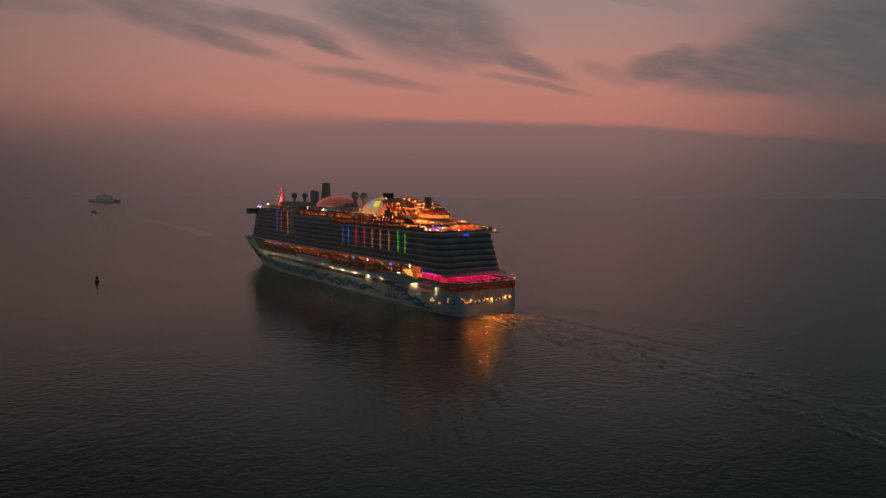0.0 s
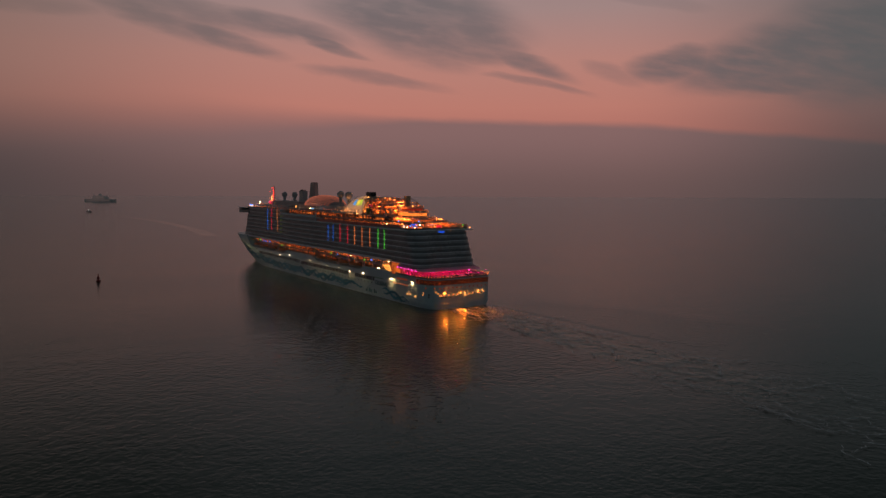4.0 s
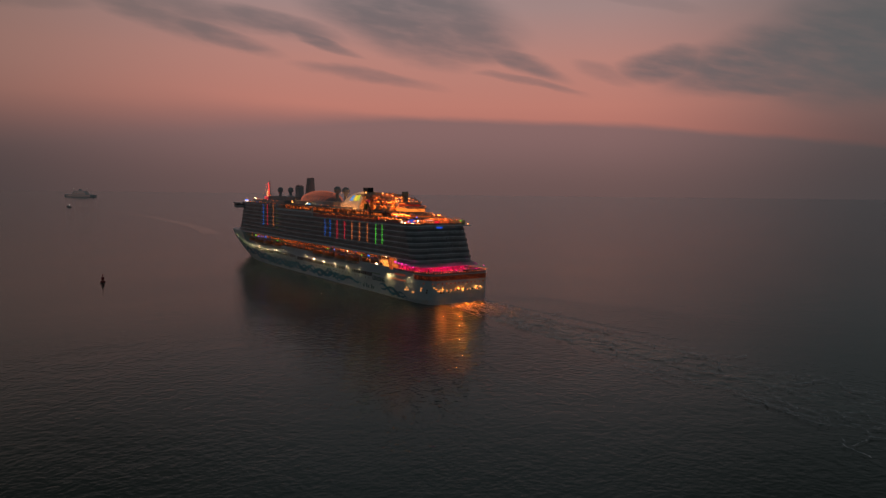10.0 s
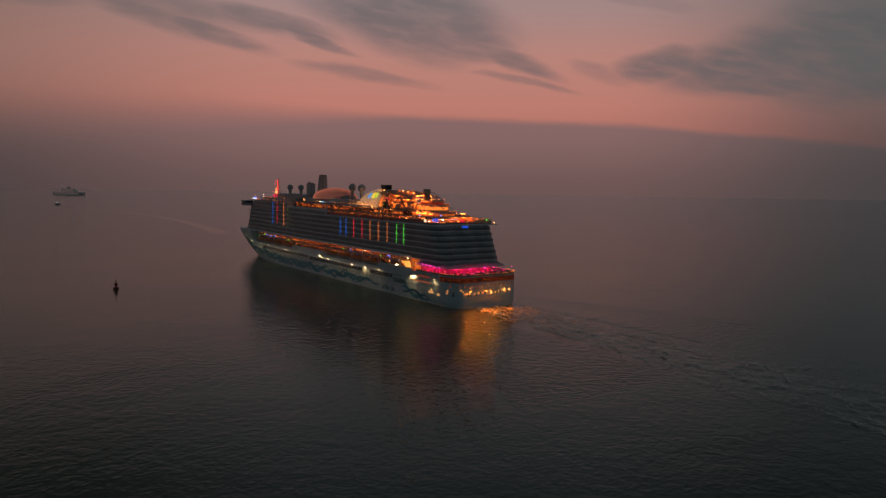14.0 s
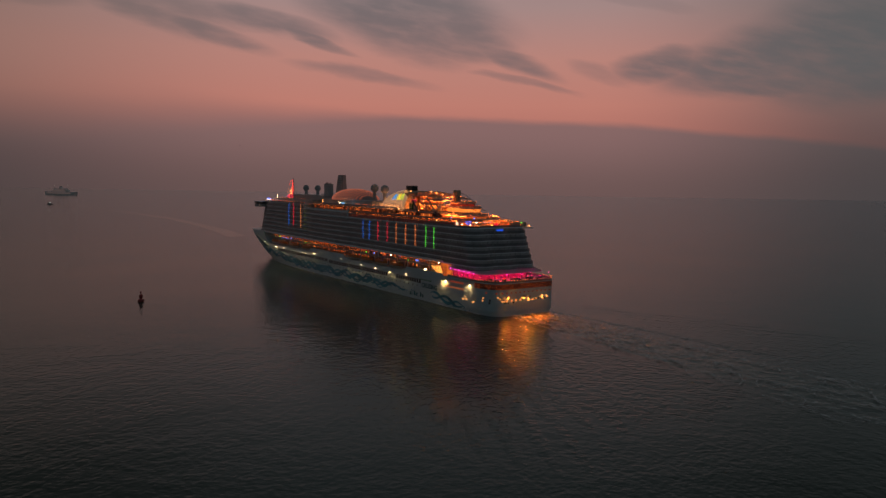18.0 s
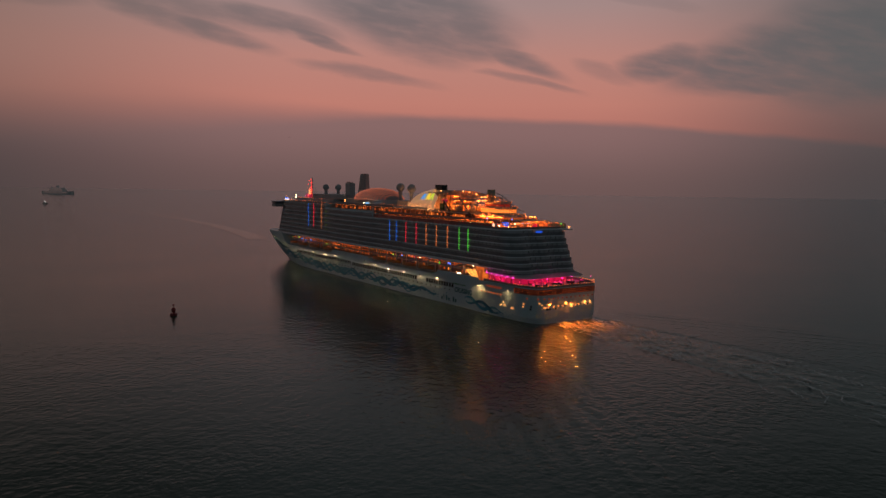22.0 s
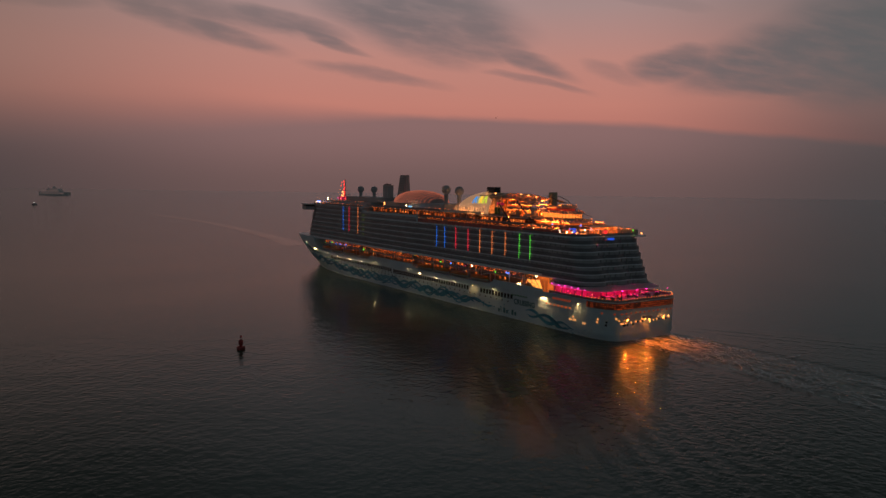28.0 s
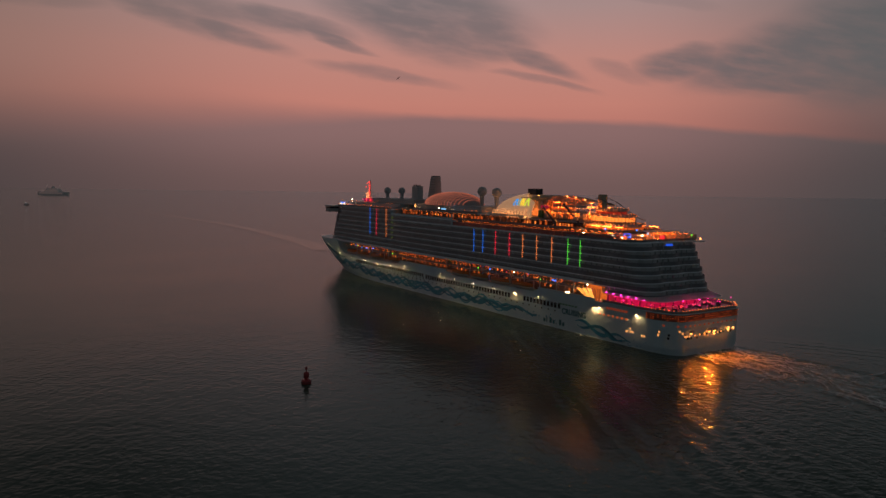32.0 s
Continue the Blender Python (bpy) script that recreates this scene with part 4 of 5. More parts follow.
for z, w in ((53, 4.2), (56, 3.2), (59, 2.4), (61.5, 1.6)):
    part("crosstree", boxed(283.6, 284.4, -w, w, z, z + 0.2), GREY, mast)
    bulb("y" if z < 58 else "r", 284.5, w, z + 0.5, mast, "mast_lamp")
    bulb("y" if z < 54 else "r", 283.2, -w * 0.2 + 0.6, z - 0.9, mast, "mast_lamp")
    bulb("r", 283.2, 0.8, z + 1.2, mast, "mast_lamp")
part("mast_base", boxed(281, 287, -3, 3, 49.2, 51.6), MAGB, mast)
for x, z, k in ((300, 46.8, "W"), (301, 47.0, "w"), (297, 47.2, "w"), (299, 50, "w"), (299.3, 48.6, "w")):
    bulb(k, x - 6, 9.0, z + 0.6)
part("lit_sign", boxed(287.5, 296, 17.0, 17.2, 46.5, 47.9), LITW, ship)
for x in (296.5, 298.5, 300.5, 302.5):
    bulb("b", x - 6, 16, 48.3)
part("lamp_pole", tube(bmesh.new(), (194.5, 15.5, 43.2), (194.5, 15.5, 49.6), 0.12, n=6), GREY, ship)
for z in (47.6, 48.6, 49.6):
    bulb("A", 194.5, 15.5, z)
bulb("w", 169, 15, 48.6)
part("screen", boxed(160, 164.5, 16.2, 16.35, 47.2, 48.8), CYAP, ship, "pale blue lit screen")
for x in range(150, 216, 9):
    bulb("w" if x % 4 == 0 else "o", x, 16.2, 47.8)

# arena: roof on posts, lit from within
def roof_z(x):
    return 57.4 - 2.4 * smoothstep(80, 58, x) - 7.6 * smoothstep(60, 37, x)


def arch(x, r=0.16, y0=12.0, n=14):
    top = roof_z(x)
    return pipe([(x, y0 * math.cos(math.pi * k / n), 47.2 + (top - 47.2) * math.sin(math.pi * k / n) ** 0.6) for k in range(n + 1)], r, 5)


bm = bmesh.new()
last = None
for k in range(13):
    x = 98.0 - 3.2 * k
    now = [bm.verts.new((x, 12.0 * math.cos(a), 47.2 + (roof_z(x) - 47.2) * math.sin(a) ** 0.6)) for a in (radians(38 + 104 * j / 10) for j in range(11))]
    if last:
        for j in range(10):
            bm.faces.new((last[j], now[j], now[j + 1], last[j + 1]))
    last = now
bmesh.ops.solidify(bm, geom=bm.faces[:], thickness=0.12)
part("arena_roof", bm, TAN, ship, "tan arched roof over the open stage", smooth=True)
for k in range(9):
    part("arch", arch(97 - 4.8 * k, 0.12), DECKW, ship)
for y in (-4, 4):
    fill_strips(60, 96, y, roof_z(62) - 0.9, 0.5, CEILA, 5)
for x0, x1, y, z in ((58, 80, 8.0, 49.78), (58, 80, 8.0, 52.18), (57, 84, -7, 52.18)):
    fill_strips(x0, x1, y, z, 0.4, CEILA, 4)
for s in (1, -1):
    fill_strips(100, 214, s * 15.2, 46.58, 0.3, CEILM, 12)
    fill_strips(62, 146, s * 16.2, 42.98, 0.3, CEILM, 9)
    fill_strips(38, 58, s * 14.6, 42.98, 0.4, CEILA, 3)
part("arena_wall", boxed(85.5, 104, -9, 9.0, 47.2, 56.2), TAN, ship, "tan end wall of the open stage")
part("arena_floor", boxed(64, 98.4, -14, 14, 46.9, 47.2), TEAK, ship)
for x in range(57, 88, 6):
    for s in (1, -1):
        part("post", tube(bmesh.new(), (x, s * 10.5, 47.2), (x, s * 9.5, roof_z(x) - 2.6), 0.16, n=6), STEEL, ship)
for k in range(4):
    part("beam", tube(bmesh.new(), (86 - 8 * k, 11.5, 54.5), (78 - 8 * k, 12.5, 47.4), 0.11, n=6), DECKW, ship)
part("slide_tube", tube(bmesh.new(), (73, 9.5, 53.8), (58, 12.5, 44.6), 0.45, n=10), STEEL, ship)
part("slide_tube", tube(bmesh.new(), (84, 12, 52), (70, 16, 44.4), 0.4, n=10), STEEL, ship)
# glowing panels that stand in for back walls lit by the arena's lamps
for x0, x1, z0, z1, mt in ((66, 72, 48.2, 50.4, LITY), (74, 80, 48.0, 51.0, LITO), (82, 88, 47.8, 50.0, LITY), (90, 97, 48.4, 51.6, LITO), (68, 78, 52.0, 53.6, LITO), (80, 92, 52.0, 53.4, LITO)):
    part("lit_screen", boxed(x0, x1, 6.0, 6.2, z0, z1), mt, ship)
part("lit_screen", boxed(80.5, 86, 11.6, 11.8, 51.6, 52.8), MAGB, ship)
part("climbing_wall", boxed(84, 87, 11.4, 12.4, 47.2, 50.5), mat("green_panel", (0.05, 0.2, 0.06), 0.5, vary=0.3), ship)
for x, y, z in ((74.5, 6, 57.1), (69, 6, 56.6), (63, 6, 55.9), (90.2, 9.5, 57.2)):
    bulb("A", x, y, z, name="floodlight")
CEIL2 = mat("orange_down_glow", (0.8, 0.6, 0.4), 0.5, vary=0, glow=(1.0, 0.18, 0.024), power=6.5)
REDB = mat("brown_house_front", (0.16, 0.08, 0.05), 0.5, vary=0.25, scale=0.6)
REDW = mat("red_lit_window", (0.3, 0.08, 0.05), 0.4, vary=0.3, scale=3, glow=(1.0, 0.05, 0.02), power=0.25)
# terraces: stepped tiers down to the stern
def tier_outline(x0, x1, w, off=0.0):
    """A house with a rounded aft end, from the port front round to the starboard front."""
    r = min(w * 0.9, 7.0)
    arc = [(x0 + r - (r + off) * math.sin(math.pi * k / 12), (w + off) * math.cos(math.pi * k / 12)) for k in range(13)]
    return [(x1, w + off)] + arc + [(x1, -w - off)]


for x0, x1, z0, z1, w in ((57.5, 99, 43.25, 46.0, 13.0), (38, 60, 43.3, 45.2, 9.0), (41.5, 59, 45.45, 49.0, 5.6), (45.5, 58, 49.25, 51.4, 4.0)):
    big = x0 > 57
    tier = part("terrace_tier", prism(bmesh.new(), tier_outline(x0, x1, w), z0, z1), REDB if big else TAN, ship)
    part("tier_edge", prism(bmesh.new(), tier_outline(x0, x1 + 0.3, w, 0.9), z1, z1 + 0.22), DECKW, tier)
    line = tier_outline(x0, x1, w, 0.8)
    part("tier_rail", band(bmesh.new(), line, z1 + 0.22, z1 + 1.1, 0.05), GLASS, tier)
    if big:
        for k in range(19):
            for side in (1, -1):
                if rnd.random() < 0.7:
                    placed("lit_window", (win, winy, win)[k % 3], tier, Matrix.Translation((x0 + 6 + 1.9 * k, side * (w + 0.05), z0 + 1.5)) @ Matrix.Diagonal((0.9, 1, 1.1, 1)))
        continue
    part("window_strip", band(bmesh.new(), tier_outline(x0, x1, w, 0.05), z0 + (1.6 if z0 > 45 and w > 5 else 0.7), z1 - 0.35, 0.06), LITO if w > 8 else LITY if w > 5 else REDW, tier)
    lens_ = [0.0]
    for p, q in zip(line, line[1:]):
        lens_.append(lens_[-1] + math.dist(p, q))
    d = 0.8
    while d < lens_[-1]:
        x, y = along(d, line, lens_)
        f = (w + 0.12) / (w + 0.8)
        part("mullion", boxed(x - 0.07, x + 0.07, y * f - 0.07, y * f + 0.07, z0 + 0.4, z1 - 0.2), STEEL, tier)
        bulb("y" if rnd.random() < 0.35 else "o", x, y, z1 + (0.55 if rnd.random() < 0.7 else 1.3))
        d += 1.6
    for side in (1, -1):
        fill_strips(x0 + 6, x1, side * (w + 0.5), z1 - 0.01, 0.3, CEIL2, 3)
ast = part("aft_exhaust", boxed(56.8, 59.8, -1.5, 1.6, 50.2, 58.3, bevel=0.2), TAN, ship, "brown aft exhaust stack")
bulb("y", 58.5, 2.4, 55.3, ast, "stack_lamp")
for y in (-3.0, 3.0):
    pts = [(60 - 24 * k / 10, y, 56.6 - 8.6 * smoothstep(0, 1, k / 10) ** 1.1) for k in range(11)]
    part("arch", pipe(pts, 0.16, 5), STEEL, ship)
    for k in (3, 5, 7, 9):
        part("post", tube(bmesh.new(), pts[k], (pts[k][0], y, 50.6 if pts[k][0] > 43 else 48.0), 0.09, n=5), STEEL, ship)
part("stair", boxed(46.5, 47.3, 6.4, 9.4, 45.4, 46.2), LITY, ship)
for k in range(9):
    bulb("y", 50.5 - 0.8 * k, 9.5 + 0.25 * k, 50.2 - 0.55 * k)
fill_strips(36, 56, 10.4, 45.2, 0.35, CEILA, 3)
fill_strips(36, 56, -10.4, 45.2, 0.35, CEILA, 3)
part("aft_terrace", prism(bmesh.new(), [(60, 16.5), (60, -16.5), (40, -16.5), (36, -12), (36, 12), (40, 16.5)], 43.0, 43.3), TEAK, ship)
for s in (1, -1):
    part("railing", band(bmesh.new(), [(60, s * 16.4), (40, s * 16.4), (36, s * 12)], 43.3, 44.3, 0.07), DARK, ship)
for x in range(37, 60, 2):
    for s in (1, -1):
        bulb("o" if x % 3 else "y", x, s * 16.0, 42.7)
        if x % 4 == 1:
            bulb("y", x, s * 12, 44.4)
# aft pool deck
poolo = plan_outline(22.0, 19.4, 60, 7, 1.2, 0)
part("aft_railing", band(bmesh.new(), poolo, 40.13, 41.3, 0.08), DARK, ship)
rnd = random.Random(8)
for k in range(46):
    x, y = rnd.uniform(23.5, 40), rnd.uniform(-17, 17.5)
    bulb(rnd.choice("ooyyo"), x, y, rnd.choice((40.9, 41.4, 42.2)))
for x, y0, y1, z0, z1, mt in ((34, 8, 12, 41.0, 43.0, BLUP), (28, 0, 5, 42.6, 43.6, CYAP), (24.5, -6, 8, 43.0, 43.9, LITO), (32, 12, 16, 40.6, 42.0, LITO), (26, -3, 0, 40.8, 42.4, MAGB), (30, 4, 8, 40.6, 41.8, MAGB), (27, 6, 12, 40.4, 41.2, LITY), (38, 13.4, 14.6, 41, 42.4, LITW)):
    part("lit_panel", boxed(x, x + 0.2, y0, y1, z0, z1), mt, ship)
for x0, x1, y0, y1, z0, z1 in ((26, 32, -10, -4, 40.2, 43.0), (34, 40, -4, 8, 40.2, 42.6), (26, 30, 4, 9, 40.2, 42.2)):
    part("bar_house", boxed(x0, x1, y0, y1, z0, z1, bevel=0.1), TAN, ship)
for k in range(7):
    part("wind_screen", boxed(22.6 + 2.2 * k, 24.6 + 2.2 * k, -18.6, -18.4, 40.2, 42.6), GLASS, ship)
    part("screen_post", boxed(24.62 + 2.2 * k, 24.78 + 2.2 * k, -18.65, -18.35, 40.2, 43.4), DECKW, ship)
bulb("g", 22.4, -15, 42.4), bulb("A", 21.2, -19.2, 40.9), bulb("y", 21.6, -19.0, 41.2)
part("lit_sign", boxed(20.6, 20.9, -1.6, 2.2, 38.0, 39.4), BLUP, ship, "small blue lit sign")
part("sign_bay", boxed(20.9, 22.6, -2.5, 3.6, 34.2, 39.8), GREY, ship)

# ---- ship: stern terrace in pink light, lit gallery, stern lamps ----
BROWN = mat("brown_gallery_band", (0.26, 0.09, 0.055), 0.4, vary=0.3, scale=1)
AWN = mat("white_awning", (0.72, 0.70, 0.70), 0.6, vary=0.1)


def hull_edge(z, x1, off=0.0, n=30):
    xs = [x1 - (x1 - 13) * k / 10 for k in range(11)] + [13 * (1 - math.sin(math.pi / 2 * k / 12)) for k in range(1, 13)]
    pts = [(x, half(x, z) + off) for x in xs]
    pts = [(x - (off if x < 1 else 0), y) for x, y in pts]
    return pts + [(x, -y) for x, y in pts[::-1]]


part("gallery_band", band(bmesh.new(), hull_edge(14, 12, 0.06), 12.7, 15.3, 0.16), BROWN, ship, "brown open gallery with orange lamps")
part("stern_rail", band(bmesh.new(), hull_edge(15.4, 36, -0.2), DECK, DECK + 1.2, 0.1), DARK, ship)
part("gallery_ledge", band(bmesh.new(), hull_edge(15.4, 34, 0.15), 15.3, 15.65, 0.5), WHITE, ship)
edge = hull_edge(14, 12, 0.22)
small_o = mesh_of(boxed(-0.13, 0.13, -0.13, 0.13, -0.13, 0.13), mat("orange_gallery_lamp", (0.5, 0.3, 0.1), 0.4, vary=0, glow=(1.0, 0.12, 0.018), power=0.26), name="gallery_lamp")
acc = [0.0]
for p, q in zip(edge, edge[1:]):
    acc.append(acc[-1] + math.dist(p, q))


rnd = random.Random(4)
d = 0.6
while d < acc[-1]:
    x, y = along(d, edge, acc)
    for z in (13.1, 13.9, 14.7):
        if rnd.random() < 0.62:
            placed("gallery_lamp", small_o, ship, Matrix.Translation((x, y, z)))
    d += 0.95
d = 0.3
while d < acc[-1]:
    x, y = along(d, edge, acc)
    bulb("y" if rnd.random() < 0.5 else "o", x + 0.3, y * 0.985, 16.75)
    d += 1.7
for x in range(14, 35, 3):
    for s in (1, -1):
        bulb("o", x, s * 20.6, 16.7)
# pink terrace: back wall with magenta light put in as glow, ceiling glow, awnings
part("terrace_floor", prism(bmesh.new(), [(x + 0.5, y * 0.975) for x, y in hull_edge(15.4, 36)], DECK + 0.01, DECK + 0.05), DECKW, ship)
part("terrace_wall", prism(bmesh.new(), plan_outline(15.5, 16.5, 38, 6, 1.0, 0), DECK, 18.7), MAGB, ship, "bar front with the magenta light put in as glow")
wall_line = plan_outline(15.3, 16.7, 38, 6, 1.0, 0)
wl = [0.0]
for p, q in zip(wall_line, wall_line[1:]):
    wl.append(wl[-1] + math.dist(p, q))
rnd = random.Random(62)
d = 1.0
while d < wl[-1] - 1:
    x, y = along(d, wall_line, wl)
    part("bar_post", boxed(x - 0.12, x + 0.12, y - 0.12, y + 0.12, DECK, 18.58), STEEL, ship)
    if rnd.random() < 0.8:
        bulb(rnd.choice("pppry"), x - 0.4, y * 1.03, rnd.uniform(16.6, 18.0))
    d += 4.2
roof = part("terrace_roof", prism(bmesh.new(), plan_outline(12.0, 18.9, 36, 7, 1.0, 0), 18.6, 18.72), AWN, ship)
bm = bmesh.new()
lo, hi = plan_outline(7.4, 20.3, 36, 7, 1.0, 0), plan_outline(12.6, 19.0, 36, 7, 1.0, 0)
m_ = min(len(lo), len(hi))
lo_v, hi_v = [bm.verts.new((x, y, 18.9)) for x, y in lo], [bm.verts.new((x, y, 20.4)) for x, y in hi]
n = min(len(lo_v), len(hi_v))
for k in range(n - 1):
    i, j = round(k * (len(lo_v) - 1) / (n - 1)), round(k * (len(hi_v) - 1) / (n - 1))
    i2, j2 = round((k + 1) * (len(lo_v) - 1) / (n - 1)), round((k + 1) * (len(hi_v) - 1) / (n - 1))
    bm.faces.new((lo_v[i], lo_v[i2], hi_v[j2], hi_v[j]))
bmesh.ops.solidify(bm, geom=bm.faces[:], thickness=0.08)
part("awning", bm, AWN, ship, "pale sloping awning round the stern")
outl = plan_outline(6.5, 19.4, 36, 7, 1.0, 0)
ol = [0.0]
for p, q in zip(outl, outl[1:]):
    ol.append(ol[-1] + math.dist(p, q))
d = 1.0
while d < ol[-1]:
    x, y = along(d, outl, ol)
    part("awning_post", tube(bmesh.new(), (x - 0.4, y, DECK), (x - 0.4, y, 18.1), 0.08, n=6), STEEL, ship)
    d += 3.4
MAGL = bulb_mesh(mat("magenta_awning_lamp", (0.8, 0.2, 0.6), 0.4, vary=0, glow=(1.0, 0.03, 0.42), power=16), 0.16, "bulb")
for s in (1, -1):
    for k in range(6):
        placed("awning_lamp", MAGL, ship, Matrix.Translation((34.5 - 3.9 * k, s * 20.3, 19.6 - 0.1 * k)))
for y in (-17, -11, -4, 5, 12):
    placed("awning_lamp", MAGL, ship, Matrix.Translation((8.6 + 0.012 * y * y, y, 18.45)))
for x, y, z, k in ((5.5, -19, 18.6, "p"), (4.6, -19.6, 17.2, "y"), (4.2, -20.0, 16.9, "y"), (13, 18, 17.4, "y"), (8, 12, 17.3, "y"), (7, 2, 17.2, "p"), (7, -4, 17.4, "y"), (7, -7, 17.6, "o")):
    bulb(k, x, y, z)
# stern windows and mooring lamps
LITS = mat("pale_lit_window", (0.6, 0.45, 0.3), 0.4, vary=0.2, scale=3, glow=(1.0, 0.40, 0.12), power=1.0)
lit_sq = mesh_of(boxed(-0.1, 0.1, -0.36, 0.36, -0.36, 0.36), LITS, name="stern_window")
dim_sq = mesh_of(boxed(-0.1, 0.1, -0.4, 0.4, -0.32, 0.32), mat("dim_lit_window", (0.3, 0.15, 0.08), 0.3, vary=0.3, scale=3, glow=(1.0, 0.12, 0.02), power=0.16), name="stern_window")
frame_sq = mesh_of(boxed(-0.06, 0.06, -0.52, 0.52, -0.52, 0.52, bevel=0.05), PANE, name="window_frame")
dark_sq = mesh_of(boxed(-0.08, 0.08, -0.42, 0.42, -0.42, 0.42, bevel=0.05), PANE, name="stern_window")
edge2 = hull_edge(9, 16, 0.03)
ac2 = [0.0]
for p, q in zip(edge2, edge2[1:]):
    ac2.append(ac2[-1] + math.dist(p, q))


def on_stern(me, y, z, name="stern_window"):
    """At the stern, by its place across."""
    best = min((along(ac2[-1] * k / 400, edge2, ac2) + (k,) for k in range(401)), key=lambda p: abs(p[1] - y) + (0.02 * p[0]))
    a, b = along(ac2[-1] * max(0, best[2] - 2) / 400, edge2, ac2), along(ac2[-1] * min(400, best[2] + 2) / 400, edge2, ac2)
    turn = math.atan2(b[1] - a[1], b[0] - a[0]) + math.pi / 2
    return placed(name, me, ship, Matrix.Translation((best[0], best[1], z)) @ Matrix.Rotation(turn, 4, "Z"))


for k in range(15):
    on_stern(dim_sq, 19.8 - 2.65 * k, 11.0)
for y, z in ((15.6, 8.4), (14.6, 7.2), (13.6, 7.2), (12.2, 7.2), (9.0, 7.2), (6.4, 7.4), (3.6, 7.4), (2.4, 8.2), (-4.2, 7.2), (-6.2, 7.4), (-9.4, 8.2), (-10.6, 7.2), (-13.6, 7.6), (16.6, 9.2), (20.4, 7.2), (20.3, 8.4)):
    on_stern(lit_sq, y, z)
    on_stern(frame_sq, y, z, "window_frame")
    if y > -12:
        on_stern(dark_sq, y - 1.25, z - 0.1 if y < 8 else z - 0.8)
for x, z in ((20.2, 6.2), (21.6, 6.2), (19.0, 6.3), (20.4, 7.4), (22.4, 6.0), (14.5, 5.6), (13.4, 5.7)):
    on_hull("stern_window", mesh_of(boxed(-0.36, 0.36, -0.1, 0.1, -0.36, 0.36), LITS, name="stern_window") if x == 20.2 else bpy.data.meshes["stern_window"], x, z, 1)
FLOOD = mat("sodium_flood_lens", (0.8, 0.5, 0.2), 0.4, vary=0, glow=(1.0, 0.165, 0.012), power=12000)
flood = bulb_mesh(FLOOD, 0.16, "flood_lens")
# dim amber balls stand in as the visible spots of the hidden flood lenses
FLOODW = bulb_mesh(mat("amber_stand_in_lens", (0.8, 0.6, 0.3), 0.4, vary=0, glow=(1.0, 0.34, 0.07), power=5), 0.33, "flood_lens")
for y, z, me in ((12.4, 9.1, flood), (2.6, 9.0, flood), (12.3, 8.3, FLOODW), (2.2, 8.2, FLOODW), (-0.6, 8.7, flood), (-0.5, 7.9, FLOODW), (-0.9, 7.1, FLOODW), (-9.4, 8.6, FLOODW), (-9.0, 7.9, FLOODW), (-12.2, 8.4, BULBS["A"])):
    lamp = on_stern(me, y, z, "stern_floodlight")
    lamp.location.x -= 1.2 if me is flood else 1.0
    part("bracket", boxed(0.45, 1.4, -0.08, 0.08, -0.08, 0.08), STEEL, lamp)
    if me is not flood:
        continue
    shade = bmesh.new()
    tube(shade, (0.42, 0, 0.05), (-0.22, 0, 0.0), 0.36, 0.60, n=14, caps=False)
    bmesh.ops.solidify(shade, geom=shade.faces[:], thickness=0.03)
    tube(shade, (0.42, 0, 0.05), (0.5, 0, 0.05), 0.44, n=14)
    part("reflector", shade, BLACK, lamp)
    # hood added to hide the overbright lens from view and shield the decks above
    ring = [(-0.1 - 1.0 * math.sin(math.pi * k / 12), 1.0 * math.cos(math.pi * k / 12)) for k in range(13)]
    hood_ = band(bmesh.new(), ring, -0.03, 0.62, 0.04)
    prism(hood_, ring + [(0.45, -1.0), (0.45, 1.0)], 0.62, 0.66)
    part("hood", hood_, GREY, lamp)

# small bulbs on the open decks and under the shell, added as fill light
for x, y, z in ((90, 4, 48.2), (82, 7, 48.0), (76, -3, 48.2), (70, 6, 48.0), (64, 2, 48.2), (60, 10, 46.6), (86, 13.8, 46.6), (74, 14.2, 46.6), (50, 11.5, 46.0), (42, 11.5, 46.0), (58, 15.2, 44.0), (48, 14.8, 44.0), (40, 13.5, 44.0), (34, 10, 41.2), (28, 13, 41.2), (25, 2, 41.2), (30, -8, 41.2), (46, 16, 41.0), (54, 16.6, 41.0)):
    bulb("F", x, y, z, name="floodlight")
# glowing strips added to brighten the shell, each hidden behind a low shield
UPT = mat("shell_fill_trough", (0.8, 0.6, 0.3), 0.4, vary=0, glow=(1.0, 0.36, 0.10), power=7)
for s in (1, -1):
    pts = [(SX + 38.5 * t, s * (SRY * math.sqrt(1 - t * t) + 2.6)) for t in (-0.12, 0.0, 0.15, 0.3, 0.45, 0.58, 0.7, 0.8, 0.88, 0.94)]
    part("uplight_trough", band(bmesh.new(), pts, 47.02, 47.2, 0.7), UPT, shell, "added warm glowing strip that brightens the shell")
    part("trough_guard", band(bmesh.new(), [(x + 0.6, y + s * 0.5) for x, y in pts], 47.0, 48.0, 0.08), DECKW, shell)
# more fill bulbs, added to brighten the inside of the arena
for x, y, z in ((84.6, 3, 54.6), (84.6, -4, 54.6), (84.6, 7, 50), (79, 8, 54.8), (72, 7, 54.8), (66, 6, 54.6), (60, 5, 54.4), (80, 0, 49.5), (68, -2, 50), (76, 10, 52), (62, 9, 50)):
    bulb("F", x, y, z, name="floodlight")
rnd = random.Random(77)
# stalls, rails and climbing gear of the open arena
for k in range(26):
    x, y = rnd.uniform(57, 84), rnd.uniform(-9, 12)
    h = rnd.uniform(0.8, 3.4)
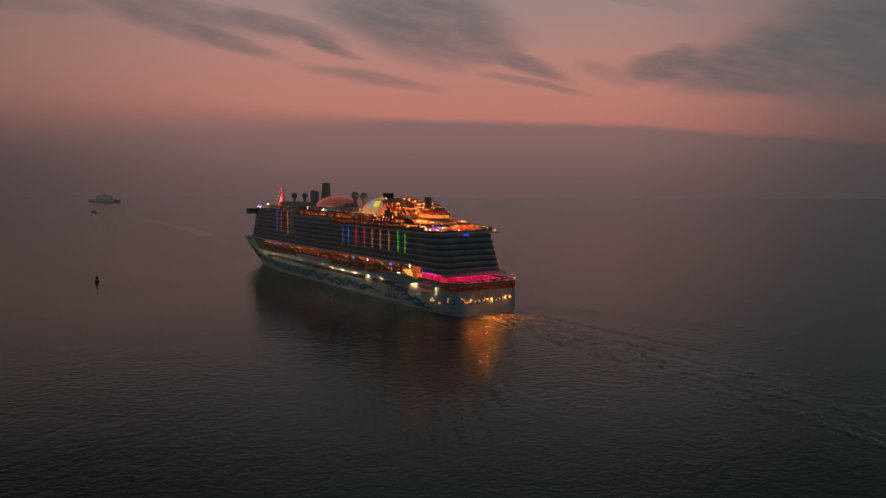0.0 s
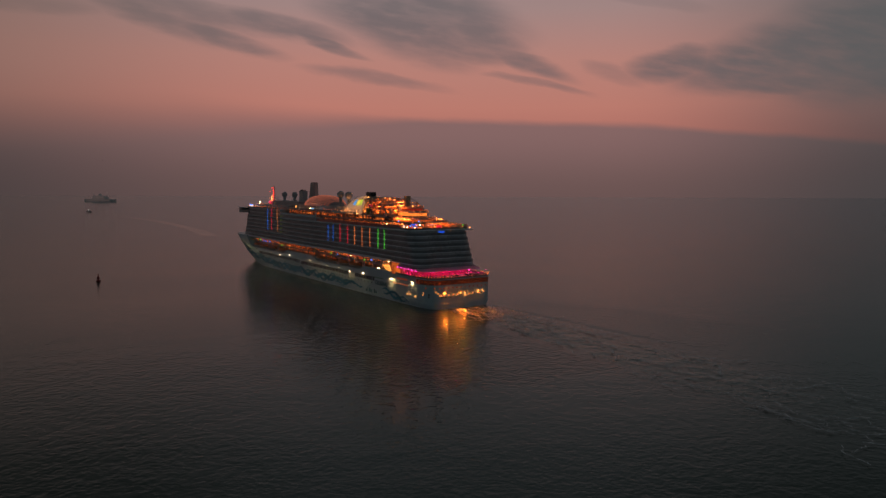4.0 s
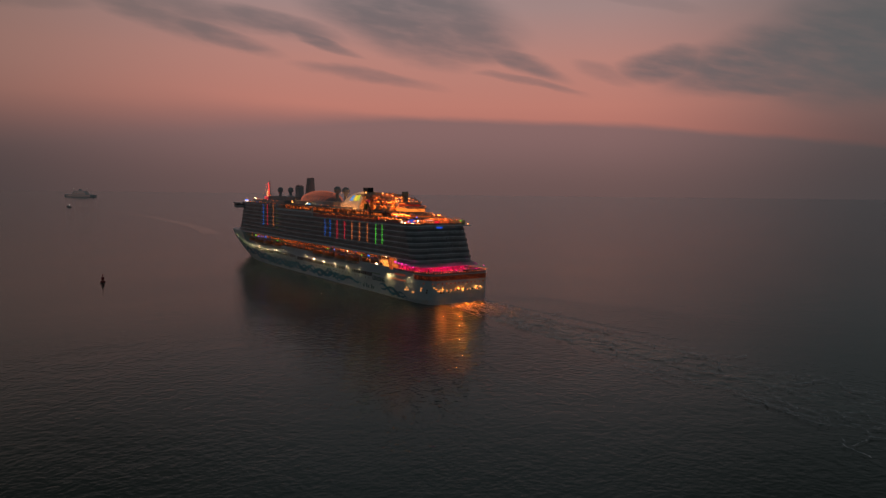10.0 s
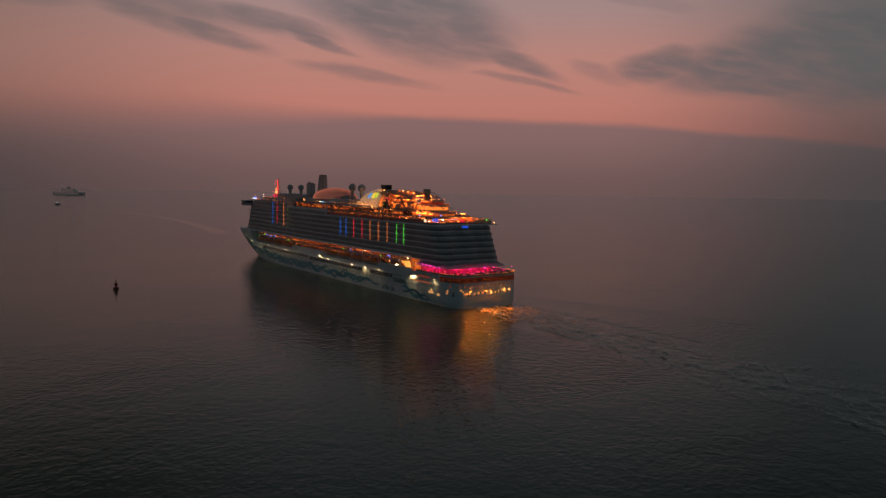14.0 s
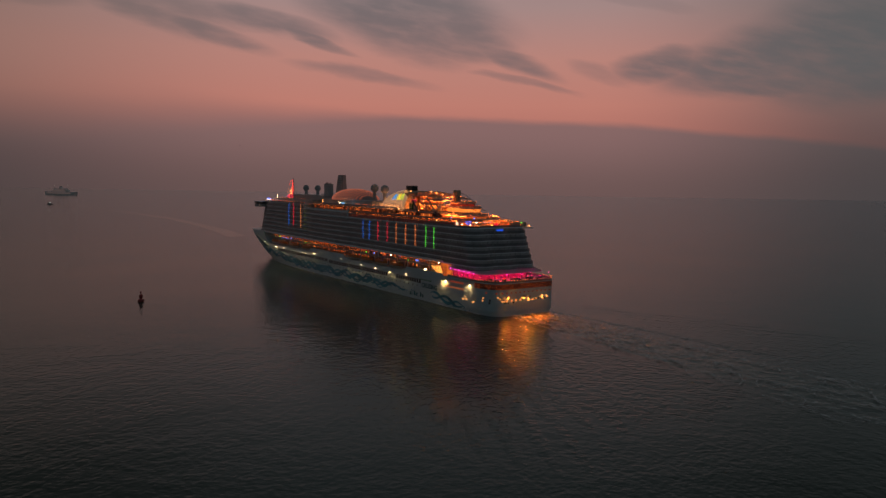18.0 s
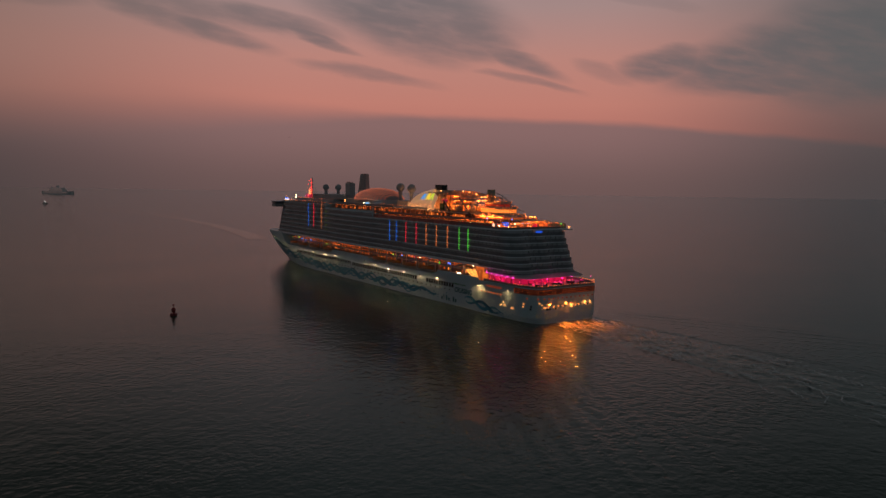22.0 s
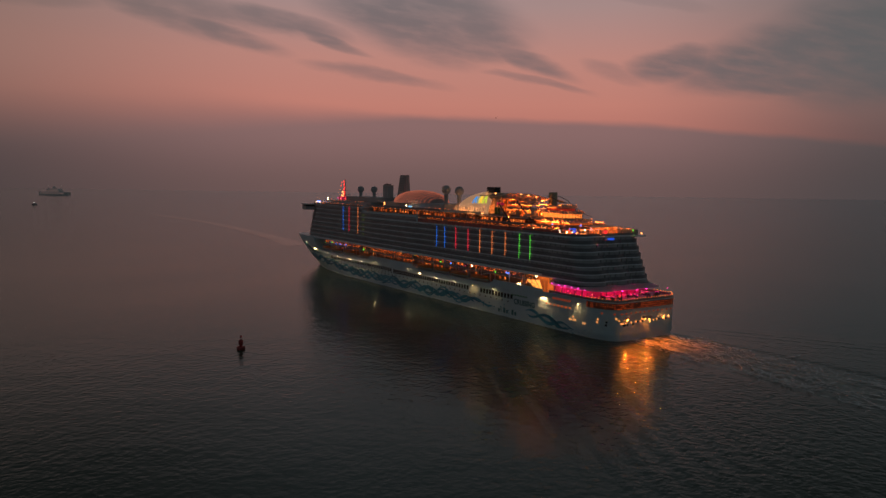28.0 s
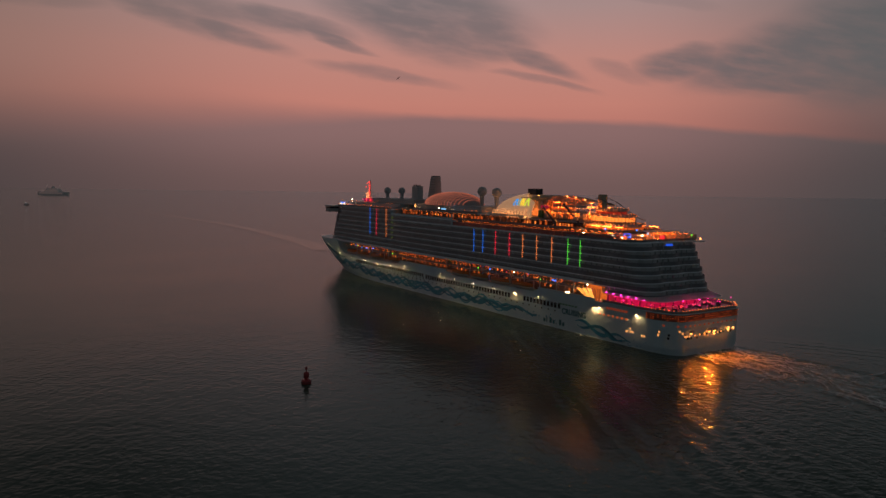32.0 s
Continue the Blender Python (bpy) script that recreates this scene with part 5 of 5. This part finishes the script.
    part("stall", boxed(x, x + rnd.uniform(0.8, 3), y, y + rnd.uniform(0.8, 2.5), 47.2, 47.2 + h), TAN if k % 3 else DECKW, ship)
for z in (49.8, 52.2):
    part("gallery", boxed(56, 85.4, -10, -6.5 if z > 50 else -5, z, z + 0.2), DECKW, ship)
    part("gallery", boxed(58, 80, 6.4, 9.5, z, z + 0.2), DECKW, ship)
    part("railing", boxed(58, 80, 9.45, 9.5, z + 0.2, z + 1.2), GLASS, ship)
    for x in range(59, 80, 2):
        bulb("o" if x % 4 else "y", x, 9.3, z - 0.25)
for k in range(5):
    part("mesh_post", tube(bmesh.new(), (58 + 6.5 * k, 10.6, 47), (58 + 6.5 * k, 10.2, 56), 0.1, n=5), DECKW, ship)
part("arch", tube(bmesh.new(), (64, 12.5, 46.2), (56, 12.8, 44.4), 0.5, n=8), STEEL, ship)
# pergola over the aft pool deck
for k in range(4):
    part("pergola_post", tube(bmesh.new(), (23.5, 7 - 5 * k, 40.2), (23.5, 7 - 5 * k, 43.9), 0.12, n=6), DECKW, ship)
    part("pergola_post", tube(bmesh.new(), (31, 7 - 5 * k, 40.2), (31, 7 - 5 * k, 43.9), 0.12, n=6), DECKW, ship)
part("pergola_roof", boxed(23, 31.5, -8.5, 7.5, 43.9, 44.15), TAN, ship)
for k in range(9):
    bulb("y", 23.3, 7 - 1.85 * k, 43.7)
# tables and parasols on the stern terrace
rnd = random.Random(31)
table = mesh_of(tube(tube(bmesh.new(), (0, 0, 0), (0, 0, 0.72), 0.07, n=6), (0, 0, 0.72), (0, 0, 0.78), 0.6, n=10), DECKW, name="deck_table")
sofa = mesh_of(box(boxed(-0.9, 0.9, -0.4, 0.4, 0, 0.45, bevel=0.05), -0.9, 0.9, 0.25, 0.45, 0.4, 0.9), STEEL, name="deck_sofa")
for k in range(44):
    y = rnd.uniform(-17.5, 17.5)
    x = rnd.uniform(2.8 + 0.02 * y * y, 12.5)
    placed("deck_table" if k % 2 else "deck_sofa", table if k % 2 else sofa, ship, Matrix.Translation((x, y, DECK + 0.06)) @ Matrix.Rotation(rnd.uniform(0, 6.3), 4, "Z"))
    if k % 4 == 0:
        bulb(rnd.choice("ppoyr"), x, y, DECK + 1.2)
# pink and red strips added under the terrace roof to light it
PINKC = mat("pink_fill_strip", (0.8, 0.3, 0.5), 0.4, vary=0, glow=(1.0, 0.016, 0.18), power=19)
REDC = mat("red_fill_strip", (0.8, 0.3, 0.3), 0.4, vary=0, glow=(1.0, 0.02, 0.05), power=20)
for s in (1, -1):
    fill_strips(17, 35, s * 17.8, 18.58, 0.3, PINKC, 5)
for k in range(9):
    y = -14.0 + 3.1 * k
    part("ceiling_light", boxed(12.9, 13.2, y, y + 2.1, 18.5, 18.58), REDC if k % 3 == 1 else PINKC, ship)
for x, z in ((283.0, 52.2), (285.2, 52.6), (282.6, 53.6), (284.8, 54.6), (283.4, 55.4), (284, 50.5)):
    bulb("A", x, 1.6, z, mast, "mast_lamp")

part("wing_platform", boxed(19.6, 28, -20.2, -13, 39.66, 40.14), EDGE, ship)

for k in range(9):
    z = 51.8 + 1.35 * k
    part("mast_lamp", boxed(283.2, 283.5, 0.3, 0.7, z, z + 0.7), mat("red_mast_strip", (0.5, 0.1, 0.1), 0.4, vary=0, glow=(1.0, 0.04, 0.04), power=1.6), mast)
rnd = random.Random(15)
for k in range(16):
    z = 50.2 + 6.5 * rnd.random() ** 1.6
    w = 3.4 * (1 - (z - 49) / 13)
    bulb("y" if k % 3 else "r", 282.5 + rnd.uniform(-2.5, 2.5) * w / 3, rnd.uniform(0.5, w + 0.6), z, mast, "mast_lamp")
for k in range(4):
    bulb("y", 289 + 2.1 * k, 16.6, 48.5 + 0.9 * (k % 3))
for x, y, z in ((280, 12, 50.0), (268, 10, 50.0), (256, 12, 50.0), (276, 14, 49.6), (262, 14, 49.6), (248, 12, 50.2)):
    bulb("o", x, y, z)

# aft pool deck under its pergola: lit bars, loungers
for y in (-6, -1, 4):
    fill_strips(23.6, 31, y, 43.88, 0.4, CEILA, 2)
rnd = random.Random(52)
lounger = mesh_of(box(boxed(-0.9, 0.9, -0.32, 0.32, 0.2, 0.34, bevel=0.04), 0.6, 1.0, -0.32, 0.32, 0.34, 0.75), DECKW, name="lounger")
for k in range(60):
    x, y = rnd.uniform(24, 46), rnd.choice((1, 1, -1)) * rnd.uniform(9.5, 18)
    placed("lounger", lounger, ship, Matrix.Translation((x, y, 40.2)) @ Matrix.Rotation(rnd.choice((0, math.pi / 2)) + rnd.gauss(0, 0.1), 4, "Z"))
for k in range(40):
    bulb(rnd.choice("ooyyoyr"), rnd.uniform(22.8, 58), rnd.uniform(12, 18.6), rnd.choice((40.8, 41.5, 42.3, 42.6)))
for x, y, z, k in ((26, 17, 42.4, "b"), (31, 16, 41.6, "w"), (44, 17.5, 42.0, "w"), (36, 18, 41.2, "p"), (24.5, 12, 42.8, "w"), (29, 10, 44.6, "b"), (40, 16.4, 44.6, "b"), (52, 17, 42.2, "w")):
    bulb(k, x, y, z)
for k in range(10):
    x = 25 + 2.4 * k
    para = part("parasol", turned_cone(x, 14.5 + 1.5 * (k % 2), 42.5), TAN if k % 3 else DECKW, ship)
    part("parasol_pole", tube(bmesh.new(), (x, 14.5 + 1.5 * (k % 2), 40.2), (x, 14.5 + 1.5 * (k % 2), 42.9), 0.05, n=5), STEEL, para)

rnd = random.Random(91)
for k in range(34):
    bulb("o" if k % 5 else "y", rnd.uniform(218, 293), rnd.choice((1, 1, -1)) * rnd.uniform(12.5, 18.6), rnd.choice((47.0, 47.6, 49.5)))
for x, y, z, k in ((281, 4, 50.4, "p"), (283, 4, 51.2, "p"), (286, 4, 50.6, "p"), (279, 5, 49.9, "r"), (296, 14, 47.2, "b"), (293, 17.5, 48.4, "b"), (290, 18, 47.4, "b")):
    bulb(k, x, y, z)
for x in range(220, 294, 6):
    for s in (1, -1):
        part("rail_post", tube(bmesh.new(), (x, s * 19.3, 46.12), (x, s * 19.3, 48.0), 0.06, n=5), DECKW, ship)
for x, y, z in ((262, 6, 53.5), (236, -6, 53.8), (228, 5, 53.6)):
    part("antenna", tube(bmesh.new(), (x, y, 49.2), (x, y, z + 3.5), 0.09, 0.04, n=5), GREY, ship)

# another added strip and shield, to brighten the stage wall
part("uplight_trough", boxed(86, 98, 11.5, 11.9, 47.2, 47.3), mat("stage_wall_fill", (0.8, 0.6, 0.3), 0.4, vary=0, glow=(1.0, 0.26, 0.05), power=22), ship)
part("trough_guard", boxed(86, 98, 12.0, 12.06, 47.2, 47.7), DECKW, ship)

for x in range(34, 60, 4):
    post = part("lamp_post", tube(bmesh.new(), (x, 17.8, 40.2), (x, 17.8, 43.4), 0.06, n=5), STEEL, ship)
    part("lamp_head", boxed(x - 0.5, x + 0.5, 17.5, 18.1, 43.4, 43.5), CEIL2, post)
    part("lamp_cap", boxed(x - 0.55, x + 0.55, 17.45, 18.15, 43.5, 43.58), STEEL, post)
for y in range(-14, 16, 4):
    post = part("lamp_post", tube(bmesh.new(), (24.4, y, 40.2), (24.4, y, 42.9), 0.06, n=5), STEEL, ship)
    part("lamp_head", boxed(24.1, 24.7, y - 0.5, y + 0.5, 42.9, 43.0), CEIL2, post)
    part("lamp_cap", boxed(24.05, 24.75, y - 0.55, y + 0.55, 43.0, 43.08), STEEL, post)


# ---- wake ----
def build_wake():
    foam = mat("sea_foam", (0.78, 0.79, 0.79), 0.7, vary=0.25, scale=1.5)
    rnd = random.Random(21)
    verts, faces = [], []

    def fleck(x, y, L, w, a):
        base, n, z = len(verts), 7, 0.46 + rnd.uniform(0, 0.16)
        for k in range(n):
            t = 2 * math.pi * k / n
            px, py = L * math.cos(t) * rnd.uniform(0.6, 1.15), w * math.sin(t) * rnd.uniform(0.5, 1.4)
            verts.append((x + px * math.cos(a) - py * math.sin(a), y + px * math.sin(a) + py * math.cos(a), z + rnd.uniform(0, 0.02)))
        faces.append(tuple(range(base, base + n)))

    # curling strands of foam that fray outwards as they age
    for _ in range(340):
        d = rnd.random() ** 1.4 * 300
        spread = 9.5 + d * 0.045
        lane = rnd.choice((-1.0, -0.9, 0.95, 1.0, 0.35, -0.3, 0.0))
        y = 0.05 * d + lane * spread + rnd.gauss(0, 1.6 + d * 0.012)
        x, a = -d - 1, rnd.gauss(math.pi + 0.06 * lane, 0.25)
        wide = rnd.uniform(0.06, 0.26) * (1 - 0.4 * smoothstep(20, 200, d))
        for k in range(rnd.randint(6, 22)):
            if rnd.random() < 0.8:
                fleck(x, y + rnd.gauss(0, 0.3), rnd.uniform(0.5, 1.7), wide * rnd.uniform(0.5, 1.5), a + rnd.gauss(0, 0.18))
            x, y = x + 1.1 * math.cos(a), y + 1.1 * math.sin(a)
            a += rnd.gauss(0, 0.22)
    # boiling water close under the stern
    for _ in range(450):
        d = rnd.random() ** 1.5 * 75
        lane = rnd.choice((-11.5, -10.5, -2.0, 8.0))
        fleck(-d - 0.5, lane + rnd.gauss(0, 1.3 + 0.02 * d) + 0.04 * d * (1 if lane > 0 else -0.4), rnd.uniform(0.3, 1.2), rnd.uniform(0.05, 0.22), rnd.gauss(0, 0.22))
    # a thin line of foam along the hull and a small curl at the bow
    for side in (1, -1):
        for _ in range(430):
            x = rnd.uniform(6, 326)
            y = half(min(x, 321), 0.4) + rnd.uniform(0.1, 0.9) + 1.5 * rnd.random() ** 3
            fleck(x, side * y, rnd.uniform(0.5, 1.6), rnd.uniform(0.06, 0.2), rnd.gauss(0, 0.12))
    me = bpy.data.meshes.new("wake_foam")
    me.from_pydata(verts, [], faces)
    me.materials.append(foam)
    return tagged(new("wake_foam", me), "pale broken foam streaks trailing behind the ship", "wake", kind="stuff")


wake = build_wake()


def build_churn():
    """Churned water in the ship's track, sinking into the sea at its edges."""
    rnd = random.Random(40)
    verts, faces = [], []
    rows, cols = 300, 27
    for k in range(rows):
        d = 1.2 * k
        x, mid = -d + 2, 0.05 * d
        w = 14 + 0.06 * d
        fade = 1 - smoothstep(120, 350, d)
        for j in range(cols):
            t = -1 + 2 * j / (cols - 1)
            y = mid + t * w
            lump = 0.22 * noise.noise((x * 0.16, y * 0.3, 4.0)) + 0.12 * noise.noise((x * 0.42, y * 0.7, 9.0))
            ridge = 0.16 * math.exp(-((abs(t) - 0.72) / 0.14) ** 2)
            verts.append((x, y, (0.10 + ridge + lump) * fade * (1 - t * t) - 0.30 * abs(t) ** 3 - 0.25 * (1 - fade)))
    for k in range(rows - 1):
        for j in range(cols - 1):
            faces.append((k * cols + j + 1, (k + 1) * cols + j + 1, (k + 1) * cols + j, k * cols + j))
    me = bpy.data.meshes.new("churned_water")
    me.from_pydata(verts, [], faces)
    me.materials.append(sea_material("churned_sea_water", (0.70, 0.86, 0.87, 1), (0.085, 0.105, 0.095, 1), 0.16, 1.7))
    for p in me.polygons:
        p.use_smooth = True
    return tagged(new("churned_water", me), "churned water in the track of the ship", "wake", kind="stuff")


churn = build_churn()


def build_ship_waves(start, reach, side, force=1.0):
    """The slanting crests that spread from the hull along a wedge, with stirred water between them and the hull; it sinks into the sea at its edges."""
    verts, faces, stirred = [], [], []
    rows, cols = 200, 84
    way, slant = math.tan(radians(19.5)), radians(29)
    for k in range(rows):
        d = reach * k / (rows - 1)
        crest, wide = 19 + way * d, 34 * smoothstep(0, 140, d) + 9
        inner, outer = 12.0, crest + wide
        ends = smoothstep(0, 70, d) * (1 - smoothstep(reach * 0.5, reach, d))
        for j in range(cols):
            f = j / (cols - 1)
            x, y = start - d, inner + (outer - inner) * f
            body = ends * smoothstep(0.0, 0.12, f) * smoothstep(1.0, 0.45, f)
            train = ends * max(0.0, 1 - ((y - crest) / wide) ** 2) ** 2
            phase = math.tau * (x * math.sin(slant) + y * math.cos(slant)) / 7.6 + 1.2 * noise.noise((x * 0.02, y * 0.03, 3.0))
            lump = 0.75 + 0.5 * noise.noise((x * 0.03, y * 0.05, 11.0))
            stirred.append(force * 1.7 * body)
            verts.append((x, side * y, -0.22 + 0.42 * max(body, train) + force * 0.20 * train * lump * math.sin(phase)))
    for k in range(rows - 1):
        for j in range(cols - 1):
            q = (k * cols + j, k * cols + j + 1, (k + 1) * cols + j + 1, (k + 1) * cols + j)
            faces.append(q if side > 0 else q[::-1])
    me = bpy.data.meshes.new("ship_waves")
    me.from_pydata(verts, [], faces)
    me.materials.append(bpy.data.materials["sea_water"])
    me.attributes.new("chop", "FLOAT", "POINT").data.foreach_set("value", stirred)
    for p in me.polygons:
        p.use_smooth = True
    return tagged(new("ship_waves", me), "low slanting waves spreading from the ship's hull", "wake", kind="stuff")


WAVES = [build_ship_waves(*w) for w in ((130, 360, 1, 1.0), (60, 260, -1, 0.35))]


def build_ferry():
    # pale rosy paint lifts the ferry towards the colour of the haze
    hullm = mat("ferry_hull_paint", (0.93, 0.84, 0.81), 0.6, vary=0.08)
    up = mat("ferry_upper_paint", (0.94, 0.86, 0.83), 0.6, vary=0.08)
    f = tagged(new("ferry"), "double-ended car ferry far off in the haze", "ferry")
    part("hull", prism(bmesh.new(), [(-80, 7), (-72, 13), (72, 13), (80, 7), (80, -7), (72, -13), (-72, -13), (-80, -7)], -0.6, 11), hullm, f)
    part("superstructure", boxed(-36, 36, -11, 11, 11, 20, bevel=0.8), up, f)
    part("upper_deck", boxed(-26, 26, -9, 9, 20, 25, bevel=0.6), up, f)
    part("funnel", boxed(-5, 5, -4, 4, 25, 33, bevel=0.8), hullm, f)
    for x in (-38, 36):
        mst = part("mast", tube(bmesh.new(), (x, 0, 20), (x, 0, 36), 0.7, 0.4, n=6), up, f)
        part("mast_light", ball(bmesh.new(), (x, 0, 36), 1.3, n=8), mat("ferry_lamp", (0.6, 0.55, 0.5), 0.4, vary=0, glow=(1.0, 0.8, 0.65), power=0.15), mst)
    # dim glowing panes added over the sides to imitate the lift of haze
    lit = mat("ferry_haze_glow", (0.6, 0.5, 0.45), 0.4, vary=0.2, glow=(1.0, 0.60, 0.54), power=0.105)
    for x in range(-60, 61, 8):
        part("car_deck_opening", boxed(x - 3.0, x + 3.0, 12.9, 13.1, 4, 8.5), lit, f)
    for x in range(-32, 33, 8):
        part("cabin_window", boxed(x - 3.2, x + 3.2, 10.9, 11.1, 13, 18), lit, f)
    for x in range(-22, 23, 9):
        part("saloon_window", boxed(x - 3.4, x + 3.4, 8.9, 9.1, 21, 24), lit, f)
    return f


ferry = build_ferry()


def build_boat():
    w = mat("boat_white", (0.75, 0.70, 0.68), 0.5, vary=0.1)
    d = mat("boat_dark_hull", (0.30, 0.28, 0.28), 0.5, vary=0.1)
    b = tagged(new("motor_boat"), "small dark motor boat with a white cabin far off", "boat")
    part("hull", prism(bmesh.new(), [(-9, 2.4), (4, 2.6), (10.5, 0), (4, -2.6), (-9, -2.4)], -0.4, 2.0), d, b)
    part("cabin", boxed(-4, 3, -1.8, 1.8, 2.0, 4.6, bevel=0.3), w, b)
    part("windscreen", boxed(2.9, 3.06, -1.5, 1.5, 3.4, 4.3), PANE, b)
    part("mast_light", ball(bmesh.new(), (0, 0, 5.6), 0.5, n=8), mat("boat_lamp", (0.8, 0.8, 0.8), 0.4, vary=0, glow=(1, 0.95, 0.9), power=3), b)
    part("mast", tube(bmesh.new(), (0, 0, 4.6), (0, 0, 5.2), 0.1, n=6), d, b)
    return b


boat = build_boat()


def build_old_wake():
    """The pale curved trail that the motor boat has left."""
    rnd = random.Random(9)
    bm = bmesh.new()
    last = None
    way = [(2000, 120), (1870, 52), (1660, -2), (1380, -52), (1090, -70), (890, -64), (740, -52), (640, -36)]
    for k in range(len(way) - 1):
        for j in range(12):
            t = j / 12
            x, y = way[k][0] + (way[k + 1][0] - way[k][0]) * t, way[k][1] + (way[k + 1][1] - way[k][1]) * t
            u = (k + t) / (len(way) - 1)
            w = 3 + 9 * u + rnd.uniform(-0.6, 0.6)
            now = [bm.verts.new((x, y - w, 0.12)), bm.verts.new((x, y + w, 0.12))]
            if last:
                bm.faces.new((last[1], now[1], now[0], last[0]))
            last = now
    bm.normal_update()
    if sum(f.normal.z for f in bm.faces) < 0:
        bmesh.ops.reverse_faces(bm, faces=bm.faces[:])
    me = bpy.data.meshes.new("old_wake")
    bm.to_mesh(me)
    bm.free()
    me.materials.append(sea_material("slick_sea_water", (0.75, 0.87, 0.89, 1), (0.075, 0.087, 0.07, 1), 0.13, 0.85))
    tagged(new("old_wake", me), "faint pale wake trail lying on far water", "wake", kind="stuff")


build_old_wake()


def build_gull():
    pale, tip = mat("gull_plumage", (0.35, 0.34, 0.33), 0.7, vary=0.1), mat("gull_wing", (0.16, 0.16, 0.17), 0.7, vary=0.1)
    g = tagged(new("gull"), "grey gull gliding over the water", "bird")
    part("body", ball(bmesh.new(), (0, 0, 0), 0.11, 2.6, 1, 1, n=10), pale, g, smooth=True)
    part("head", ball(bmesh.new(), (0.30, 0, 0.05), 0.07, n=8), pale, g, smooth=True)
    for s in (1, -1):
        bm = bmesh.new()
        for q in (((0.14, 0.06, 0.04), (0.20, 0.42, 0.16), (-0.10, 0.45, 0.15), (-0.16, 0.06, 0.03)), ((0.20, 0.42, 0.16), (0.0, 0.85, 0.10), (-0.06, 0.84, 0.10), (-0.10, 0.45, 0.15))):
            bm.faces.new([bm.verts.new((x, s * y, z)) for x, y, z in q])
        bmesh.ops.solidify(bm, geom=bm.faces[:], thickness=0.02)
        part("wing", bm, tip, g)
    part("tail", boxed(-0.42, -0.22, -0.07, 0.07, -0.01, 0.02), pale, g)
    return g


gull = build_gull()


# ---- buoy ----
def turned(profile, n=16):
    """A profile of radius and height, turned round the upright axis."""
    bm = bmesh.new()
    rings = [[bm.verts.new((r * math.cos(math.tau * k / n), r * math.sin(math.tau * k / n), z)) for k in range(n)] if r > 0 else [bm.verts.new((0, 0, z))] for r, z in profile]
    for a, b in zip(rings, rings[1:]):
        for k in range(n):
            f = [a[k % len(a)], a[(k + 1) % len(a)], b[(k + 1) % len(b)], b[k % len(b)]]
            bm.faces.new(list(dict.fromkeys(f)))
    return bm


def build_buoy():
    red = mat("red_buoy_paint", (0.46, 0.045, 0.045), 0.5, vary=0.3, scale=2)
    b = tagged(new("channel_buoy"), "red steel channel buoy with lattice tower floating on the water", "buoy")
    b.matrix_basis = pose(239.5, 147.5, 0) @ Matrix.Diagonal((0.92, 0.92, 0.90, 1))
    dark = mat("dark_buoy_fitting", (0.05, 0.02, 0.02), 0.5, vary=0.3)
    part("float", mesh_of(turned([(0.0, -0.7), (1.5, -0.7), (1.62, -0.2), (1.62, 0.95), (1.45, 1.15), (0.6, 1.35), (0.0, 1.35)], 24), red, True), red, b)
    part("fender", mesh_of(turned([(1.60, 0.30), (1.72, 0.36), (1.72, 0.56), (1.60, 0.62)], 24), dark, True), dark, b)
    body = part("tower", mesh_of(turned([(0.55, 1.35), (0.62, 1.7), (0.92, 2.1), (0.90, 3.4), (0.70, 3.75), (0.34, 4.0), (0.0, 4.0)], 14), red, True), red, b)
    for k in range(8):
        a = math.tau * k / 8
        part("rib", tube(bmesh.new(), (0.95 * math.cos(a), 0.95 * math.sin(a), 2.1), (0.93 * math.cos(a), 0.93 * math.sin(a), 3.4), 0.05, n=5), dark, body)
    part("pole", tube(bmesh.new(), (0, 0, 3.95), (0, 0, 4.9), 0.14, n=8), dark, b)
    part("topmark", tube(bmesh.new(), (0, 0, 4.75), (0, 0, 5.6), 0.40, n=12), red, b, "red can topmark")
    part("lantern", tube(bmesh.new(), (0, 0, 5.6), (0, 0, 5.85), 0.16, 0.12, n=8), dark, b)
    return b


build_buoy()


def motions():
    for thing in (ship, wake, churn, *WAVES):
        walk(thing, [(t, pose(SPEED * t, 0, 0)) for t in (0, 16, 32)])
    for thing, x, y, z in LIFEBOATS:
        walk(thing, [(t, pose(SPEED * t + x, y, z)) for t in (0, 16, 32)])
    glide = [(0, 802.4, 81.3, 98.2), (9, 625.4, 49.5, 94.0), (16, 544.7, -2.7, 94.2), (23, 429.9, 2.3, 96.6), (25.5, 315.4, 4.3, 94.5), (27.5, 238.7, 32.5, 90.2), (28.5, 223.9, 47.0, 89.6), (29.5, 218.1, 65.0, 89.9), (30, 216.4, 76.2, 89.7), (30.5, 216.1, 87.9, 90.5), (31, 214.8, 101.6, 90.4), (31.5, 213.6, 116.0, 91.0), (32, 212.4, 130.8, 91.2)]
    walk(gull, [(t, pose(x, y, z, 25, 0, 115)) for t, x, y, z in glide])
    turn = math.degrees(math.atan2(239, 346))
    walk(ferry, [(t, pose(x, y, 0, 0, 0, turn)) for t, x, y in ((0, 2977, -261), (6, 2990, -217), (13, 3067, -176), (19, 3148, -137), (25, 3228, -85), (32, 3323, -22))])
    turn = math.degrees(math.atan2(182, 335))
    walk(boat, [(t, pose(x, y, 0, 0, 0, turn)) for t, x, y in ((0, 1680, -45), (9, 1715, -6), (13, 1765, 8), (19, 1844, 33), (25, 1924, 74), (32, 2015, 137))])


motions()
